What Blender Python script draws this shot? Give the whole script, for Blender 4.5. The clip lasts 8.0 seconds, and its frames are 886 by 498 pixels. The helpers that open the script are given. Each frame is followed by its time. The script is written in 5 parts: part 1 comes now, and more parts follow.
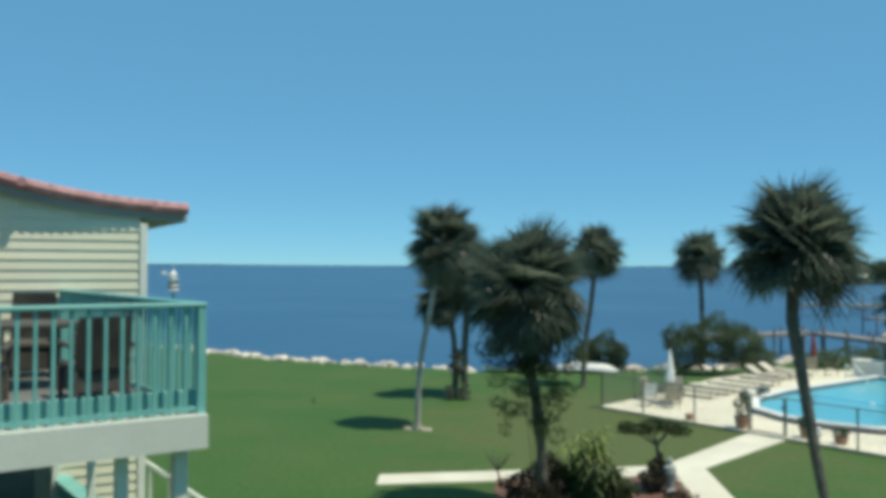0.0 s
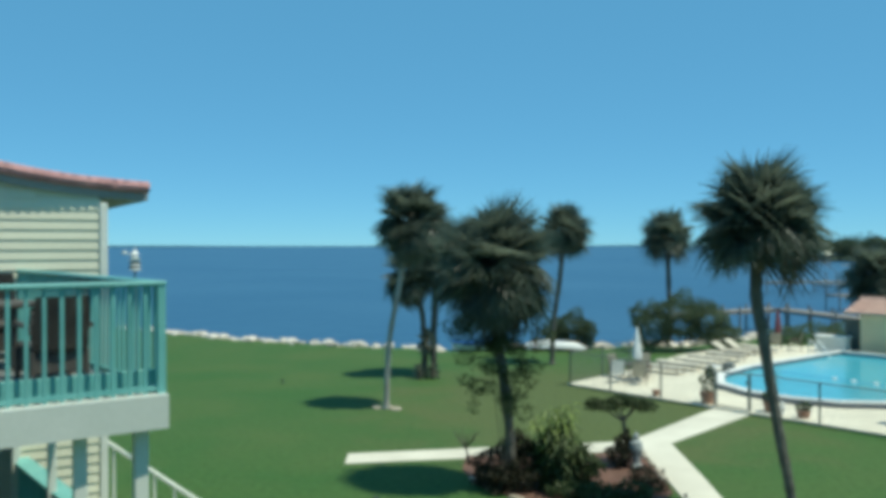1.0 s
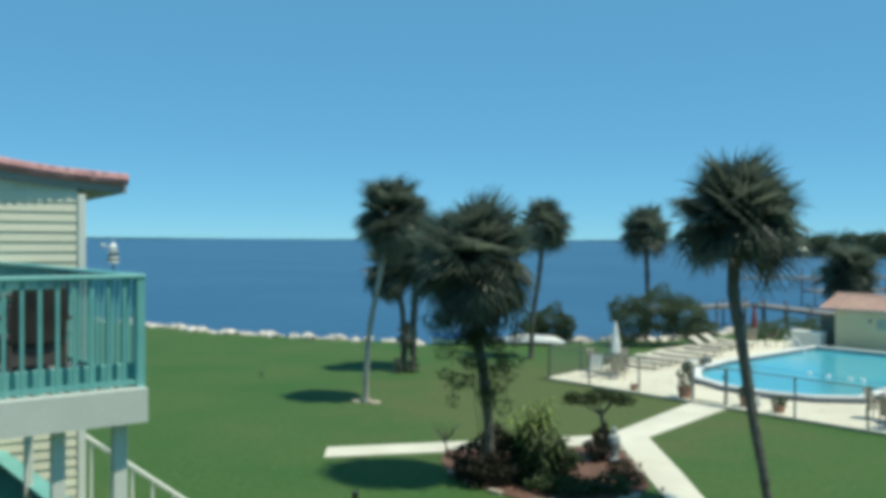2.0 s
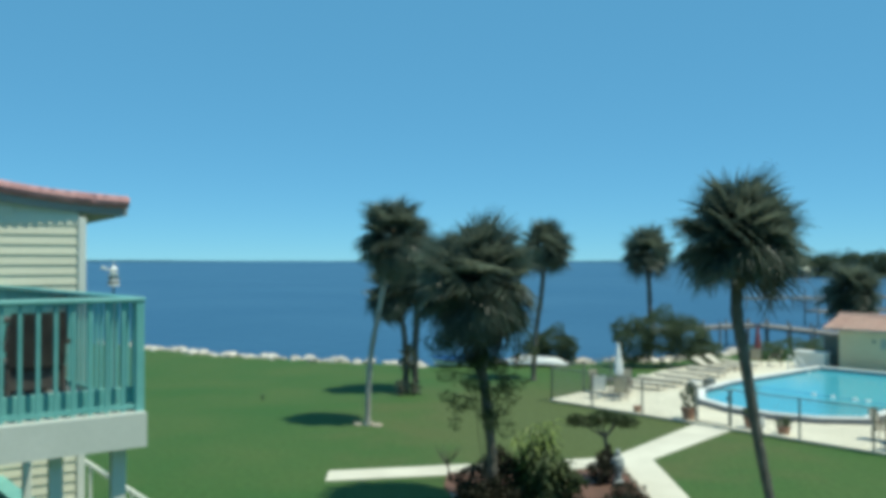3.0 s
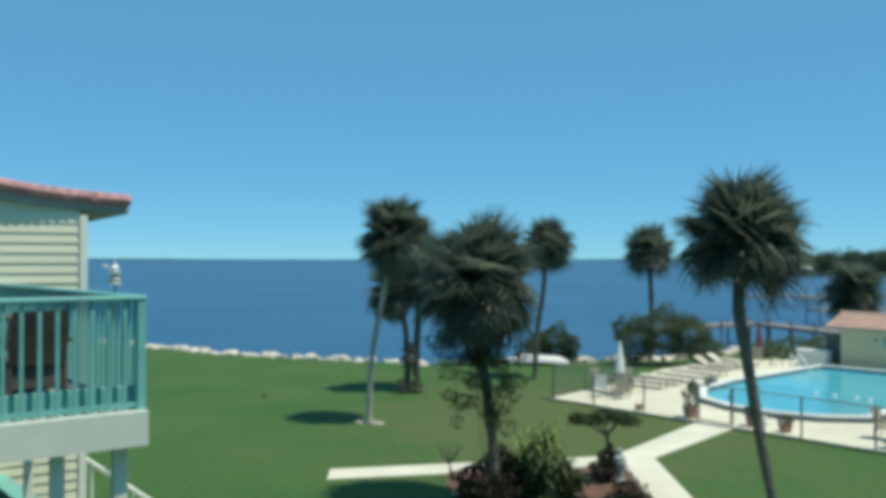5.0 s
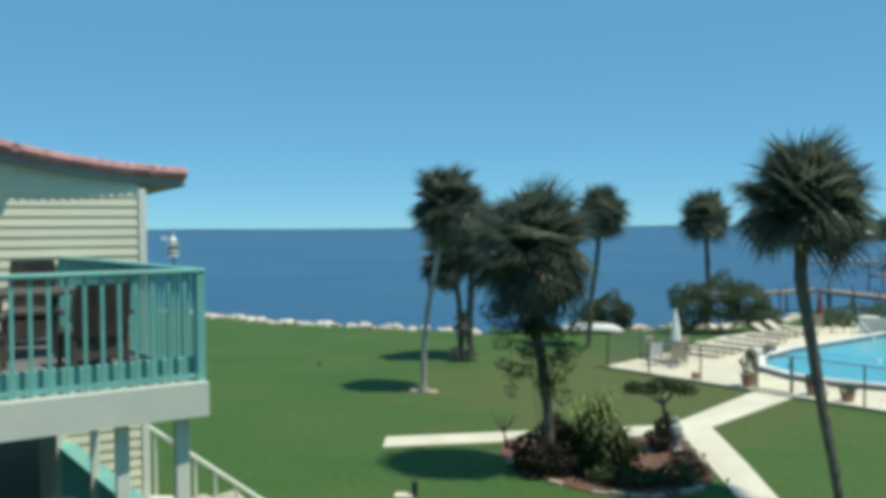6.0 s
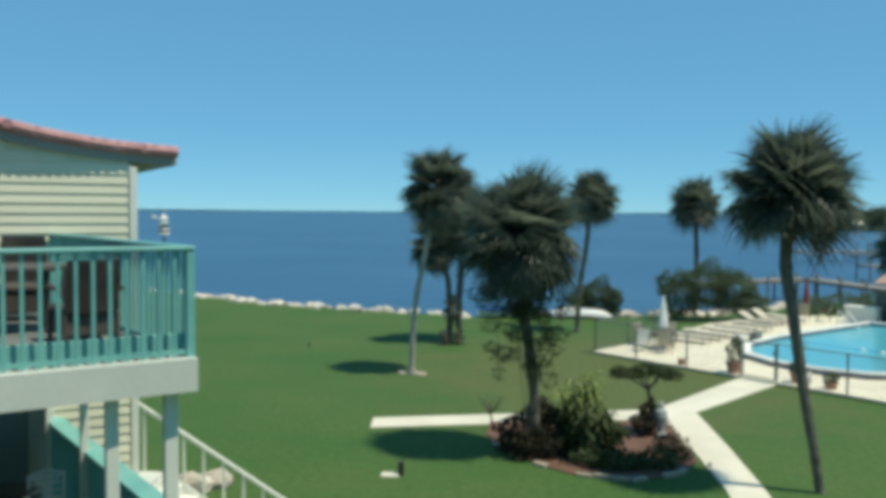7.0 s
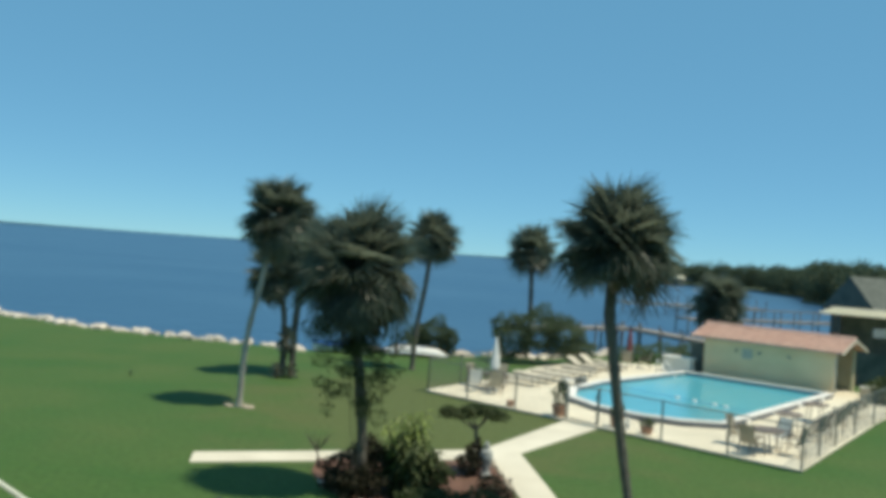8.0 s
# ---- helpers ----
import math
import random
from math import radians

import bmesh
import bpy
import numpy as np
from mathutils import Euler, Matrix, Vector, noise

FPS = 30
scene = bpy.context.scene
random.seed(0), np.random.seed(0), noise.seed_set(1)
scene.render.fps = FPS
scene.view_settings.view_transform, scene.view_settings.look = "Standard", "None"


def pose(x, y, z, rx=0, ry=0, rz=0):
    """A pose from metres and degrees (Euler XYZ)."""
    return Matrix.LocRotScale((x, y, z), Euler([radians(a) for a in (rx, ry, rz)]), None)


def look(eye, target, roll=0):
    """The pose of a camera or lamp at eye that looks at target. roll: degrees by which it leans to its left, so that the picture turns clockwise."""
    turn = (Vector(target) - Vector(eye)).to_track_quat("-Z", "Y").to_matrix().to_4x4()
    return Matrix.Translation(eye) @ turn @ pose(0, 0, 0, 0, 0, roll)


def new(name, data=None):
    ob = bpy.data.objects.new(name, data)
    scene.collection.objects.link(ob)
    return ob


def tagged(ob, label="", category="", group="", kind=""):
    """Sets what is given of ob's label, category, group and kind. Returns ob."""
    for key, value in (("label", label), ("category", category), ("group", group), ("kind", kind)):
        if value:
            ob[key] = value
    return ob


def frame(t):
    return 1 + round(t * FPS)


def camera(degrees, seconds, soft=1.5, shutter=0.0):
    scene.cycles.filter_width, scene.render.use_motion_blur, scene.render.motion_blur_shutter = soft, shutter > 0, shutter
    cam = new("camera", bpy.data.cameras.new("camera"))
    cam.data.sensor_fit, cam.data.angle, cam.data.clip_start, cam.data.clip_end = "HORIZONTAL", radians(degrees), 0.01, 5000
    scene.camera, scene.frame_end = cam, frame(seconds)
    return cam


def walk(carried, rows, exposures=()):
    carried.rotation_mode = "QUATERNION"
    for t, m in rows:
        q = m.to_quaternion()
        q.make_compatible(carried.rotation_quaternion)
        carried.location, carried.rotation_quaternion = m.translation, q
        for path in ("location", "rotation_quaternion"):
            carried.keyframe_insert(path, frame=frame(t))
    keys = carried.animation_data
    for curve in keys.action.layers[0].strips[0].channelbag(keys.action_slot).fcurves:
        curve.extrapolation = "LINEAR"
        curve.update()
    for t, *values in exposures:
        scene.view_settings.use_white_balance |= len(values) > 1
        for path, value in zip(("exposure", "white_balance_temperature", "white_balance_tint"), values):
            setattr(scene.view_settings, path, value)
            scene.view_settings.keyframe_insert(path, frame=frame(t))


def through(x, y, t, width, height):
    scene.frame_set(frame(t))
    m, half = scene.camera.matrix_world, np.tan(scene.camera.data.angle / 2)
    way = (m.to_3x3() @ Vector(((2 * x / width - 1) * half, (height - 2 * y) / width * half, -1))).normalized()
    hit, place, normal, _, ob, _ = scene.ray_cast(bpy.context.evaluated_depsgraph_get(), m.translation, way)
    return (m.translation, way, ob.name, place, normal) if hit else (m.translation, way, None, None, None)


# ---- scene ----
LENS = 53.56
PATH = [
    (0.0, pose(-0.064, -0.118, 5.626, 91.06, -0.24, 3.19)),
    (0.2, pose(-0.043, -0.075, 5.609, 91.77, 0.47, 4.16)),
    (0.5, pose(-0.038, -0.036, 5.610, 92.12, 0.38, 5.46)),
    (0.8, pose(-0.015, -0.038, 5.602, 90.79, 0.00, 3.80)),
    (1.0, pose(-0.001, -0.050, 5.591, 89.76, 0.08, 1.24)),
    (1.2, pose(-0.002, -0.056, 5.585, 89.13, -0.28, 0.72)),
    (1.5, pose(-0.013, -0.082, 5.599, 88.98, -0.48, 0.01)),
    (3.0, pose(-0.008, -0.018, 5.603, 90.75, -0.04, 0.04)),
    (3.5, pose(0.000, 0.000, 5.600, 90.94, -0.21, -0.00)),
    (4.0, pose(-0.008, 0.021, 5.592, 91.00, -0.02, 0.01)),
    (5.5, pose(-0.029, -0.002, 5.608, 89.81, -0.16, 0.33)),
    (5.8, pose(-0.049, 0.041, 5.616, 88.96, 0.53, 1.88)),
    (6.0, pose(-0.054, 0.087, 5.625, 88.58, 0.49, 3.49)),
    (6.2, pose(-0.032, 0.031, 5.609, 87.81, -1.18, 6.10)),
    (6.5, pose(0.005, -0.039, 5.614, 87.39, -0.63, 8.17)),
    (6.8, pose(0.023, -0.013, 5.598, 87.54, -0.07, 6.19)),
    (7.0, pose(-0.014, -0.030, 5.605, 87.54, -0.41, 2.94)),
    (7.2, pose(0.100, -0.030, 5.612, 88.14, -1.84, -1.50)),
    (7.5, pose(0.125, -0.010, 5.630, 88.98, -3.75, -6.32)),
    (7.7, pose(0.060, -0.041, 5.632, 89.67, -4.35, -7.51)),
    (8.0, pose(0.119, 0.091, 5.599, 90.24, -4.07, -7.18)),
]
cam = camera(LENS, 8.0, soft=5.0)
walk(cam, PATH, exposures=[
    (0.0, 0.35, 6900, 3), (0.5, 0.35, 6450, -2), (1.0, 0.35, 6450, -3), (1.5, 0.35, 6600, 1), (3.0, 0.35, 6450, -3), (4.0, 0.35, 6450, -3),
    (5.5, 0.35, 6700, 2), (6.5, 0.35, 6900, 3), (7.5, 0.35, 7100, 3), (8.0, 0.35, 7300, 5)])

# ---- world and sun ----
SUN = Vector((2.4, -1.0, 6.0)).normalized()
world = bpy.data.worlds.new("sky")
scene.world = world
world.use_nodes = True
wn = world.node_tree
bg = wn.nodes["Background"]
sky = wn.nodes.new("ShaderNodeTexSky")
sky.sky_type = "NISHITA"
sky.sun_disc = False
sky.sun_elevation = math.asin(SUN.z)
sky.sun_rotation = math.atan2(SUN.x, SUN.y)
sky.air_density, sky.dust_density, sky.ozone_density = 0.5, 0.0, 1.5
tint = wn.nodes.new("ShaderNodeMix")
tint.data_type, tint.blend_type = "RGBA", "MULTIPLY"
tint.inputs["Factor"].default_value = 1.0
tint.inputs["B"].default_value = (0.66, 1.0, 1.06, 1)
wn.links.new(sky.outputs[0], tint.inputs["A"])
haze = wn.nodes.new("ShaderNodeMix")   # even sea haze over the clear sky
haze.data_type = "RGBA"
haze.inputs["Factor"].default_value = 0.75
haze.inputs["B"].default_value = (0.60, 1.84, 3.22, 1)
wn.links.new(tint.outputs["Result"], haze.inputs["A"])
wn.links.new(haze.outputs["Result"], bg.inputs[0])
bg.inputs[1].default_value = 0.15
sun = new("sun", bpy.data.lights.new("sun", "SUN"))
sun.data.energy, sun.data.angle, sun.data.color = 3.5, radians(0.6), (1.0, 0.93, 0.80)
sun.matrix_world = look(SUN * 50, (0, 0, 0))


# ---- materials ----
def mat(name, a, b, rough=0.8, scale=3.0, fine=40.0, bump=0.2, metal=0.0, spec=0.5, vary=0.0, grain=0.08, depth=0.01):
    """A surface between the colours a and b by coarse noise, with fine grain and relief. vary: a change of value by object."""
    m = bpy.data.materials.new(name)
    m.use_nodes = True
    n, k = m.node_tree.nodes, m.node_tree.links
    p = n["Principled BSDF"]
    p.inputs["Metallic"].default_value = metal
    p.inputs["Specular IOR Level"].default_value = spec
    co = n.new("ShaderNodeTexCoord")
    big = n.new("ShaderNodeTexNoise")
    big.inputs["Scale"].default_value, big.inputs["Detail"].default_value = scale, 6
    small = n.new("ShaderNodeTexNoise")
    small.inputs["Scale"].default_value, small.inputs["Detail"].default_value = fine, 4
    for t in (big, small):
        k.new(co.outputs["Object"], t.inputs["Vector"])
    ramp = n.new("ShaderNodeValToRGB")
    ramp.color_ramp.elements[0].position, ramp.color_ramp.elements[0].color = 0.35, (*a, 1)
    ramp.color_ramp.elements[1].position, ramp.color_ramp.elements[1].color = 0.65, (*b, 1)
    k.new(big.outputs["Fac"], ramp.inputs[0])
    hsv = n.new("ShaderNodeHueSaturation")
    k.new(ramp.outputs[0], hsv.inputs["Color"])
    val = n.new("ShaderNodeMapRange")
    val.inputs["To Min"].default_value, val.inputs["To Max"].default_value = 1 - grain, 1 + grain
    k.new(small.outputs["Fac"], val.inputs["Value"])
    if vary:
        info = n.new("ShaderNodeObjectInfo")
        r = n.new("ShaderNodeMapRange")
        r.inputs["To Min"].default_value, r.inputs["To Max"].default_value = 1 - vary, 1 + vary
        k.new(info.outputs["Random"], r.inputs["Value"])
        mul = n.new("ShaderNodeMath")
        mul.operation = "MULTIPLY"
        k.new(val.outputs[0], mul.inputs[0])
        k.new(r.outputs[0], mul.inputs[1])
        k.new(mul.outputs[0], hsv.inputs["Value"])
    else:
        k.new(val.outputs[0], hsv.inputs["Value"])
    k.new(hsv.outputs[0], p.inputs["Base Color"])
    rr = n.new("ShaderNodeMapRange")
    rr.inputs["To Min"].default_value, rr.inputs["To Max"].default_value = max(0.02, rough - 0.12), min(1, rough + 0.12)
    k.new(big.outputs["Fac"], rr.inputs["Value"])
    k.new(rr.outputs[0], p.inputs["Roughness"])
    if bump:
        bn = n.new("ShaderNodeBump")
        bn.inputs["Strength"].default_value, bn.inputs["Distance"].default_value = bump, depth
        k.new(small.outputs["Fac"], bn.inputs["Height"])
        k.new(bn.outputs[0], p.inputs["Normal"])
    return m


def leafy(name, a, b, through=0.25, rough=0.5, spec=0.5):
    """Leaves: colour by mesh island and object, some light let through."""
    m = mat(name, a, b, rough, 0.8, 9.0, 0.0, spec=spec, vary=0.25)
    n, k = m.node_tree.nodes, m.node_tree.links
    p = n["Principled BSDF"]
    geo = n.new("ShaderNodeNewGeometry")
    mix = n.new("ShaderNodeMix")
    mix.data_type = "RGBA"
    mix.inputs["A"].default_value, mix.inputs["B"].default_value = (*a, 1), (*b, 1)
    k.new(geo.outputs["Random Per Island"], mix.inputs["Factor"])
    hsv = [x for x in n if x.bl_idname == "ShaderNodeHueSaturation"][0]
    k.new(mix.outputs["Result"], hsv.inputs["Color"])
    tr = n.new("ShaderNodeBsdfTranslucent")
    k.new(hsv.outputs[0], tr.inputs["Color"])
    ms = n.new("ShaderNodeMixShader")
    ms.inputs[0].default_value = through
    out = [x for x in n if x.bl_idname == "ShaderNodeOutputMaterial"][0]
    k.new(p.outputs[0], ms.inputs[1])
    k.new(tr.outputs[0], ms.inputs[2])
    k.new(ms.outputs[0], out.inputs[0])
    return m


def water_mat(name, deep, light, scale, rough, bump, dist):
    m = mat(name, deep, light, rough, 0.02, scale, bump, spec=0.5, depth=dist)
    n, k = m.node_tree.nodes, m.node_tree.links
    hsv = [x for x in n if x.bl_idname == "ShaderNodeHueSaturation"][0]
    for l in list(hsv.inputs["Value"].links):
        k.remove(l)
    return m


def lawn_mat():
    """Short grass: green, with a worn olive-brown stretch round the palms and mottling at three scales."""
    m = mat("lawn_grass", (0.045, 0.108, 0.027), (0.068, 0.117, 0.035), 0.9, 0.22, 6.0, 0.7, spec=0.2, depth=0.05, grain=0.42)
    n, k = m.node_tree.nodes, m.node_tree.links
    ramp = [x for x in n if x.bl_idname == "ShaderNodeValToRGB"][0]
    hsv = [x for x in n if x.bl_idname == "ShaderNodeHueSaturation"][0]
    co = [x for x in n if x.bl_idname == "ShaderNodeTexCoord"][0]
    place = n.new("ShaderNodeMapping")
    place.vector_type = "TEXTURE"
    place.inputs["Location"].default_value = (4.0, 31.0, 0)
    place.inputs["Scale"].default_value = (9.5, 13.0, 12.0)
    k.new(co.outputs["Object"], place.inputs["Vector"])
    ball = n.new("ShaderNodeTexGradient")
    ball.gradient_type = "SPHERICAL"
    k.new(place.outputs[0], ball.inputs[0])
    patch = n.new("ShaderNodeTexNoise")
    patch.inputs["Scale"].default_value, patch.inputs["Detail"].default_value = 0.55, 5
    k.new(co.outputs["Object"], patch.inputs["Vector"])
    both = n.new("ShaderNodeMath")
    both.operation = "ADD"
    k.new(ball.outputs["Fac"], both.inputs[0])
    k.new(patch.outputs["Fac"], both.inputs[1])
    cut = n.new("ShaderNodeMapRange")
    cut.interpolation_type = "SMOOTHSTEP"
    cut.inputs["From Min"].default_value, cut.inputs["From Max"].default_value = 0.55, 1.15
    k.new(both.outputs[0], cut.inputs["Value"])
    dry = n.new("ShaderNodeMix")
    dry.data_type = "RGBA"
    dry.inputs["B"].default_value = (0.086, 0.112, 0.040, 1)
    k.new(cut.outputs[0], dry.inputs["Factor"])
    k.new(ramp.outputs[0], dry.inputs["A"])
    k.new(dry.outputs["Result"], hsv.inputs["Color"])
    return m


LAWN = lawn_mat()
CONCRETE = mat("pale_concrete", (0.58, 0.54, 0.44), (0.68, 0.64, 0.53), 0.85, 0.7, 30.0, 0.2)
DECK = mat("pool_deck_concrete", (0.60, 0.55, 0.43), (0.70, 0.65, 0.52), 0.85, 0.5, 25.0, 0.2)
SEA = water_mat("sea_water", (0.012, 0.057, 0.128), (0.036, 0.108, 0.195), 0.6, 0.35, 0.5, 0.25)
POOLWATER = water_mat("pool_water", (0.085, 0.41, 0.52), (0.11, 0.47, 0.57), 2.5, 0.12, 0.25, 0.04)
POOLTILE = mat("pool_plaster", (0.25, 0.62, 0.70), (0.30, 0.68, 0.75), 0.5, 1.0, 20, 0.05)
# dark edge tile; on the outer rim the colour also holds the shadow
TILEBAND = mat("dark_pool_edge", (0.10, 0.12, 0.16), (0.15, 0.17, 0.21), 0.7, 2.0, 30, 0.2)
COPING = mat("white_coping", (0.66, 0.65, 0.62), (0.76, 0.75, 0.71), 0.8, 2.0, 30, 0.1)
ROCK = mat("limestone_rock", (0.50, 0.44, 0.37), (0.70, 0.64, 0.55), 0.9, 1.6, 9.0, 0.7, vary=0.25, depth=0.05, grain=0.3)
STUCCO = mat("cream_stucco", (0.72, 0.55, 0.33), (0.78, 0.61, 0.38), 0.9, 0.8, 40, 0.3)
ROOFTILE = mat("terracotta_roof", (0.52, 0.33, 0.27), (0.58, 0.39, 0.32), 0.8, 1.5, 14, 0.3, vary=0.07)
SIDING = mat("cream_siding", (0.66, 0.64, 0.50), (0.72, 0.70, 0.55), 0.7, 0.7, 30, 0.1, vary=0.05)
TRIM = mat("white_trim", (0.66, 0.67, 0.60), (0.74, 0.74, 0.67), 0.7, 1.2, 30, 0.1)
SLABMAT = mat("painted_slab", (0.52, 0.55, 0.50), (0.60, 0.62, 0.57), 0.8, 0.8, 25, 0.15)
TEAL = mat("teal_paint", (0.13, 0.37, 0.35), (0.18, 0.44, 0.41), 0.55, 2.0, 30, 0.1, vary=0.1)
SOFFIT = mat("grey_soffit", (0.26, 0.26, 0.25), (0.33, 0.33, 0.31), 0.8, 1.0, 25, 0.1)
REDTILE = mat("red_eave_tile", (0.42, 0.20, 0.20), (0.50, 0.27, 0.26), 0.7, 1.5, 14, 0.3, vary=0.15)
BROWN = mat("brown_shingle", (0.15, 0.095, 0.085), (0.21, 0.14, 0.12), 0.85, 2.0, 20, 0.4, vary=0.2)
# olive of the upper walls; also painted shade in the pool house porch
OLIVE = mat("olive_panel_and_shade", (0.30, 0.32, 0.22), (0.37, 0.38, 0.27), 0.8, 1.5, 20, 0.2)
DARKWOOD = mat("dark_wicker", (0.055, 0.05, 0.045), (0.10, 0.09, 0.075), 0.7, 3.0, 60, 0.4)
GREYMETAL = mat("fence_metal", (0.16, 0.18, 0.17), (0.22, 0.24, 0.22), 0.5, 3.0, 40, 0.1, metal=0.4)
WHITEPLASTIC = mat("white_plastic", (0.74, 0.74, 0.70), (0.80, 0.80, 0.77), 0.5, 2.0, 30, 0.05)
FABRIC = mat("beige_sling", (0.44, 0.41, 0.33), (0.55, 0.51, 0.42), 0.9, 3.0, 60, 0.2, vary=0.12)
BRONZE = mat("brown_frame", (0.12, 0.09, 0.07), (0.17, 0.13, 0.10), 0.5, 3.0, 40, 0.1)
UMBRELLA = mat("white_canvas", (0.80, 0.80, 0.77), (0.86, 0.86, 0.83), 0.9, 3.0, 60, 0.2)
TERRACOTTA = mat("terracotta_pot", (0.34, 0.18, 0.12), (0.42, 0.23, 0.15), 0.85, 4.0, 40, 0.2)
TRUNK = mat("palm_bark", (0.085, 0.08, 0.068), (0.155, 0.142, 0.122), 0.95, 2.0, 16, 0.9, depth=0.04, grain=0.3)
PALETRUNK = mat("pale_palm_bark", (0.30, 0.28, 0.25), (0.42, 0.40, 0.36), 0.95, 2.0, 16, 0.8, depth=0.03, grain=0.3)
FROND = leafy("palm_frond", (0.100, 0.132, 0.098), (0.180, 0.208, 0.160), 0.55, 0.34, 0.6)
DRYFROND = leafy("dry_palm_frond", (0.09, 0.075, 0.05), (0.16, 0.13, 0.09), 0.2, 0.8, 0.2)
SHRUB = leafy("shrub_leaf", (0.05, 0.08, 0.03), (0.10, 0.13, 0.055), 0.35, 0.6, 0.3)
YELLOWLEAF = leafy("croton_leaf", (0.06, 0.12, 0.03), (0.24, 0.32, 0.08), 0.4)
REDLEAF = leafy("copper_leaf", (0.032, 0.038, 0.024), (0.062, 0.052, 0.034), 0.3, 0.7, 0.2)
SEAGRAPE = leafy("mangrove_leaf", (0.10, 0.145, 0.085), (0.16, 0.205, 0.125), 0.6, 0.7, 0.2)
FARWOOD = leafy("far_tree_leaf", (0.06, 0.09, 0.055), (0.10, 0.125, 0.08), 0.3, 0.8, 0.1)
MULCH = mat("red_mulch", (0.105, 0.055, 0.038), (0.165, 0.085, 0.06), 0.95, 3.0, 14, 0.9, depth=0.04, grain=0.3)
WOOD = mat("weathered_wood", (0.20, 0.18, 0.16), (0.30, 0.28, 0.25), 0.9, 2.0, 20, 0.4, vary=0.2, grain=0.3)
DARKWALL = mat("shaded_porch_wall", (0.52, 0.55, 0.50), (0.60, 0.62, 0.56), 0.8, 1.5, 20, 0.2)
HULL = mat("white_hull", (0.72, 0.72, 0.70), (0.80, 0.80, 0.78), 0.3, 1.5, 20, 0.05)
# dark house boards; also painted shade on the shelter walls and louvre box
BOARDSHADE = mat("dark_boards_and_shade", (0.07, 0.085, 0.075), (0.12, 0.135, 0.12), 0.9, 1.5, 20, 0.3, grain=0.2)
BLUE = mat("blue_tarp", (0.03, 0.14, 0.42), (0.04, 0.18, 0.50), 0.5, 2.0, 20, 0.3)
REDCLOTH = mat("red_cloth", (0.17, 0.04, 0.045), (0.22, 0.06, 0.06), 0.8, 3.0, 40, 0.2)
ROOFPALE = mat("pale_metal_roof", (0.66, 0.64, 0.50), (0.74, 0.72, 0.58), 0.6, 1.0, 20, 0.1)
PALEBLUE = mat("pale_blue_cloth", (0.42, 0.56, 0.62), (0.50, 0.63, 0.68), 0.9, 3.0, 60, 0.2)
SAND = mat("shore_sand", (0.30, 0.26, 0.20), (0.38, 0.33, 0.26), 0.95, 0.6, 12, 0.4)
DECKGREY = mat("dark_grey_deck", (0.12, 0.135, 0.135), (0.17, 0.185, 0.18), 0.8, 1.2, 20, 0.1)
GREYSTONE = mat("grey_stone", (0.26, 0.29, 0.29), (0.36, 0.38, 0.37), 0.9, 3.0, 20, 0.4)
BLACK = mat("black_stripe", (0.02, 0.02, 0.02), (0.03, 0.03, 0.03), 0.5, 3, 30, 0.0)

glass = bpy.data.materials.new("tinted_glass")
glass.use_nodes = True
gp = glass.node_tree.nodes["Principled BSDF"]
gp.inputs["Base Color"].default_value = (0.16, 0.19, 0.18, 1)
gp.inputs["Roughness"].default_value = 0.05


# ---- builders ----
def mesh_from(name, bm, material):
    me = bpy.data.meshes.new(name)
    bm.to_mesh(me)
    bm.free()
    me.materials.append(material)
    return me


def thing(name, m, label, category, group="", kind=""):
    """An Empty at a thing's base; its parts are given in its own axes."""
    ob = new(name)
    ob.empty_display_size = 0.2
    ob.matrix_world = m
    return tagged(ob, label, category, group, kind)


def part(name, bm, material, parent, label=""):
    ob = new(name, bm if isinstance(bm, bpy.types.Mesh) else mesh_from(name, bm, material))
    ob.parent = parent
    return tagged(ob, label)


def solo(name, bm, material, label, category, group="", kind="", m=None):
    ob = new(name, mesh_from(name, bm, material))
    if m is not None:
        ob.matrix_world = m
    return tagged(ob, label, category, group, kind)


def box(bm, x0, y0, z0, x1, y1, z1, bevel=0.0, m=None):
    q = bmesh.ops.create_cube(bm, size=1.0, matrix=Matrix.Translation(((x0 + x1) / 2, (y0 + y1) / 2, (z0 + z1) / 2)) @ Matrix.Diagonal((x1 - x0, y1 - y0, z1 - z0, 1)))
    if m is not None:
        bmesh.ops.transform(bm, matrix=m, verts=q["verts"])
    if bevel:
        es = list({e for v in q["verts"] for e in v.link_edges})
        bmesh.ops.bevel(bm, geom=es, offset=bevel, segments=1, affect="EDGES")
    return bm


def tube(bm, p, q, r, r2=None, seg=8):
    p, q = Vector(p), Vector(q)
    d = q - p
    m = Matrix.Translation((p + q) / 2) @ d.to_track_quat("Z", "Y").to_matrix().to_4x4()
    bmesh.ops.create_cone(bm, cap_ends=True, segments=seg, radius1=r, radius2=r if r2 is None else r2, depth=d.length, matrix=m)
    return bm


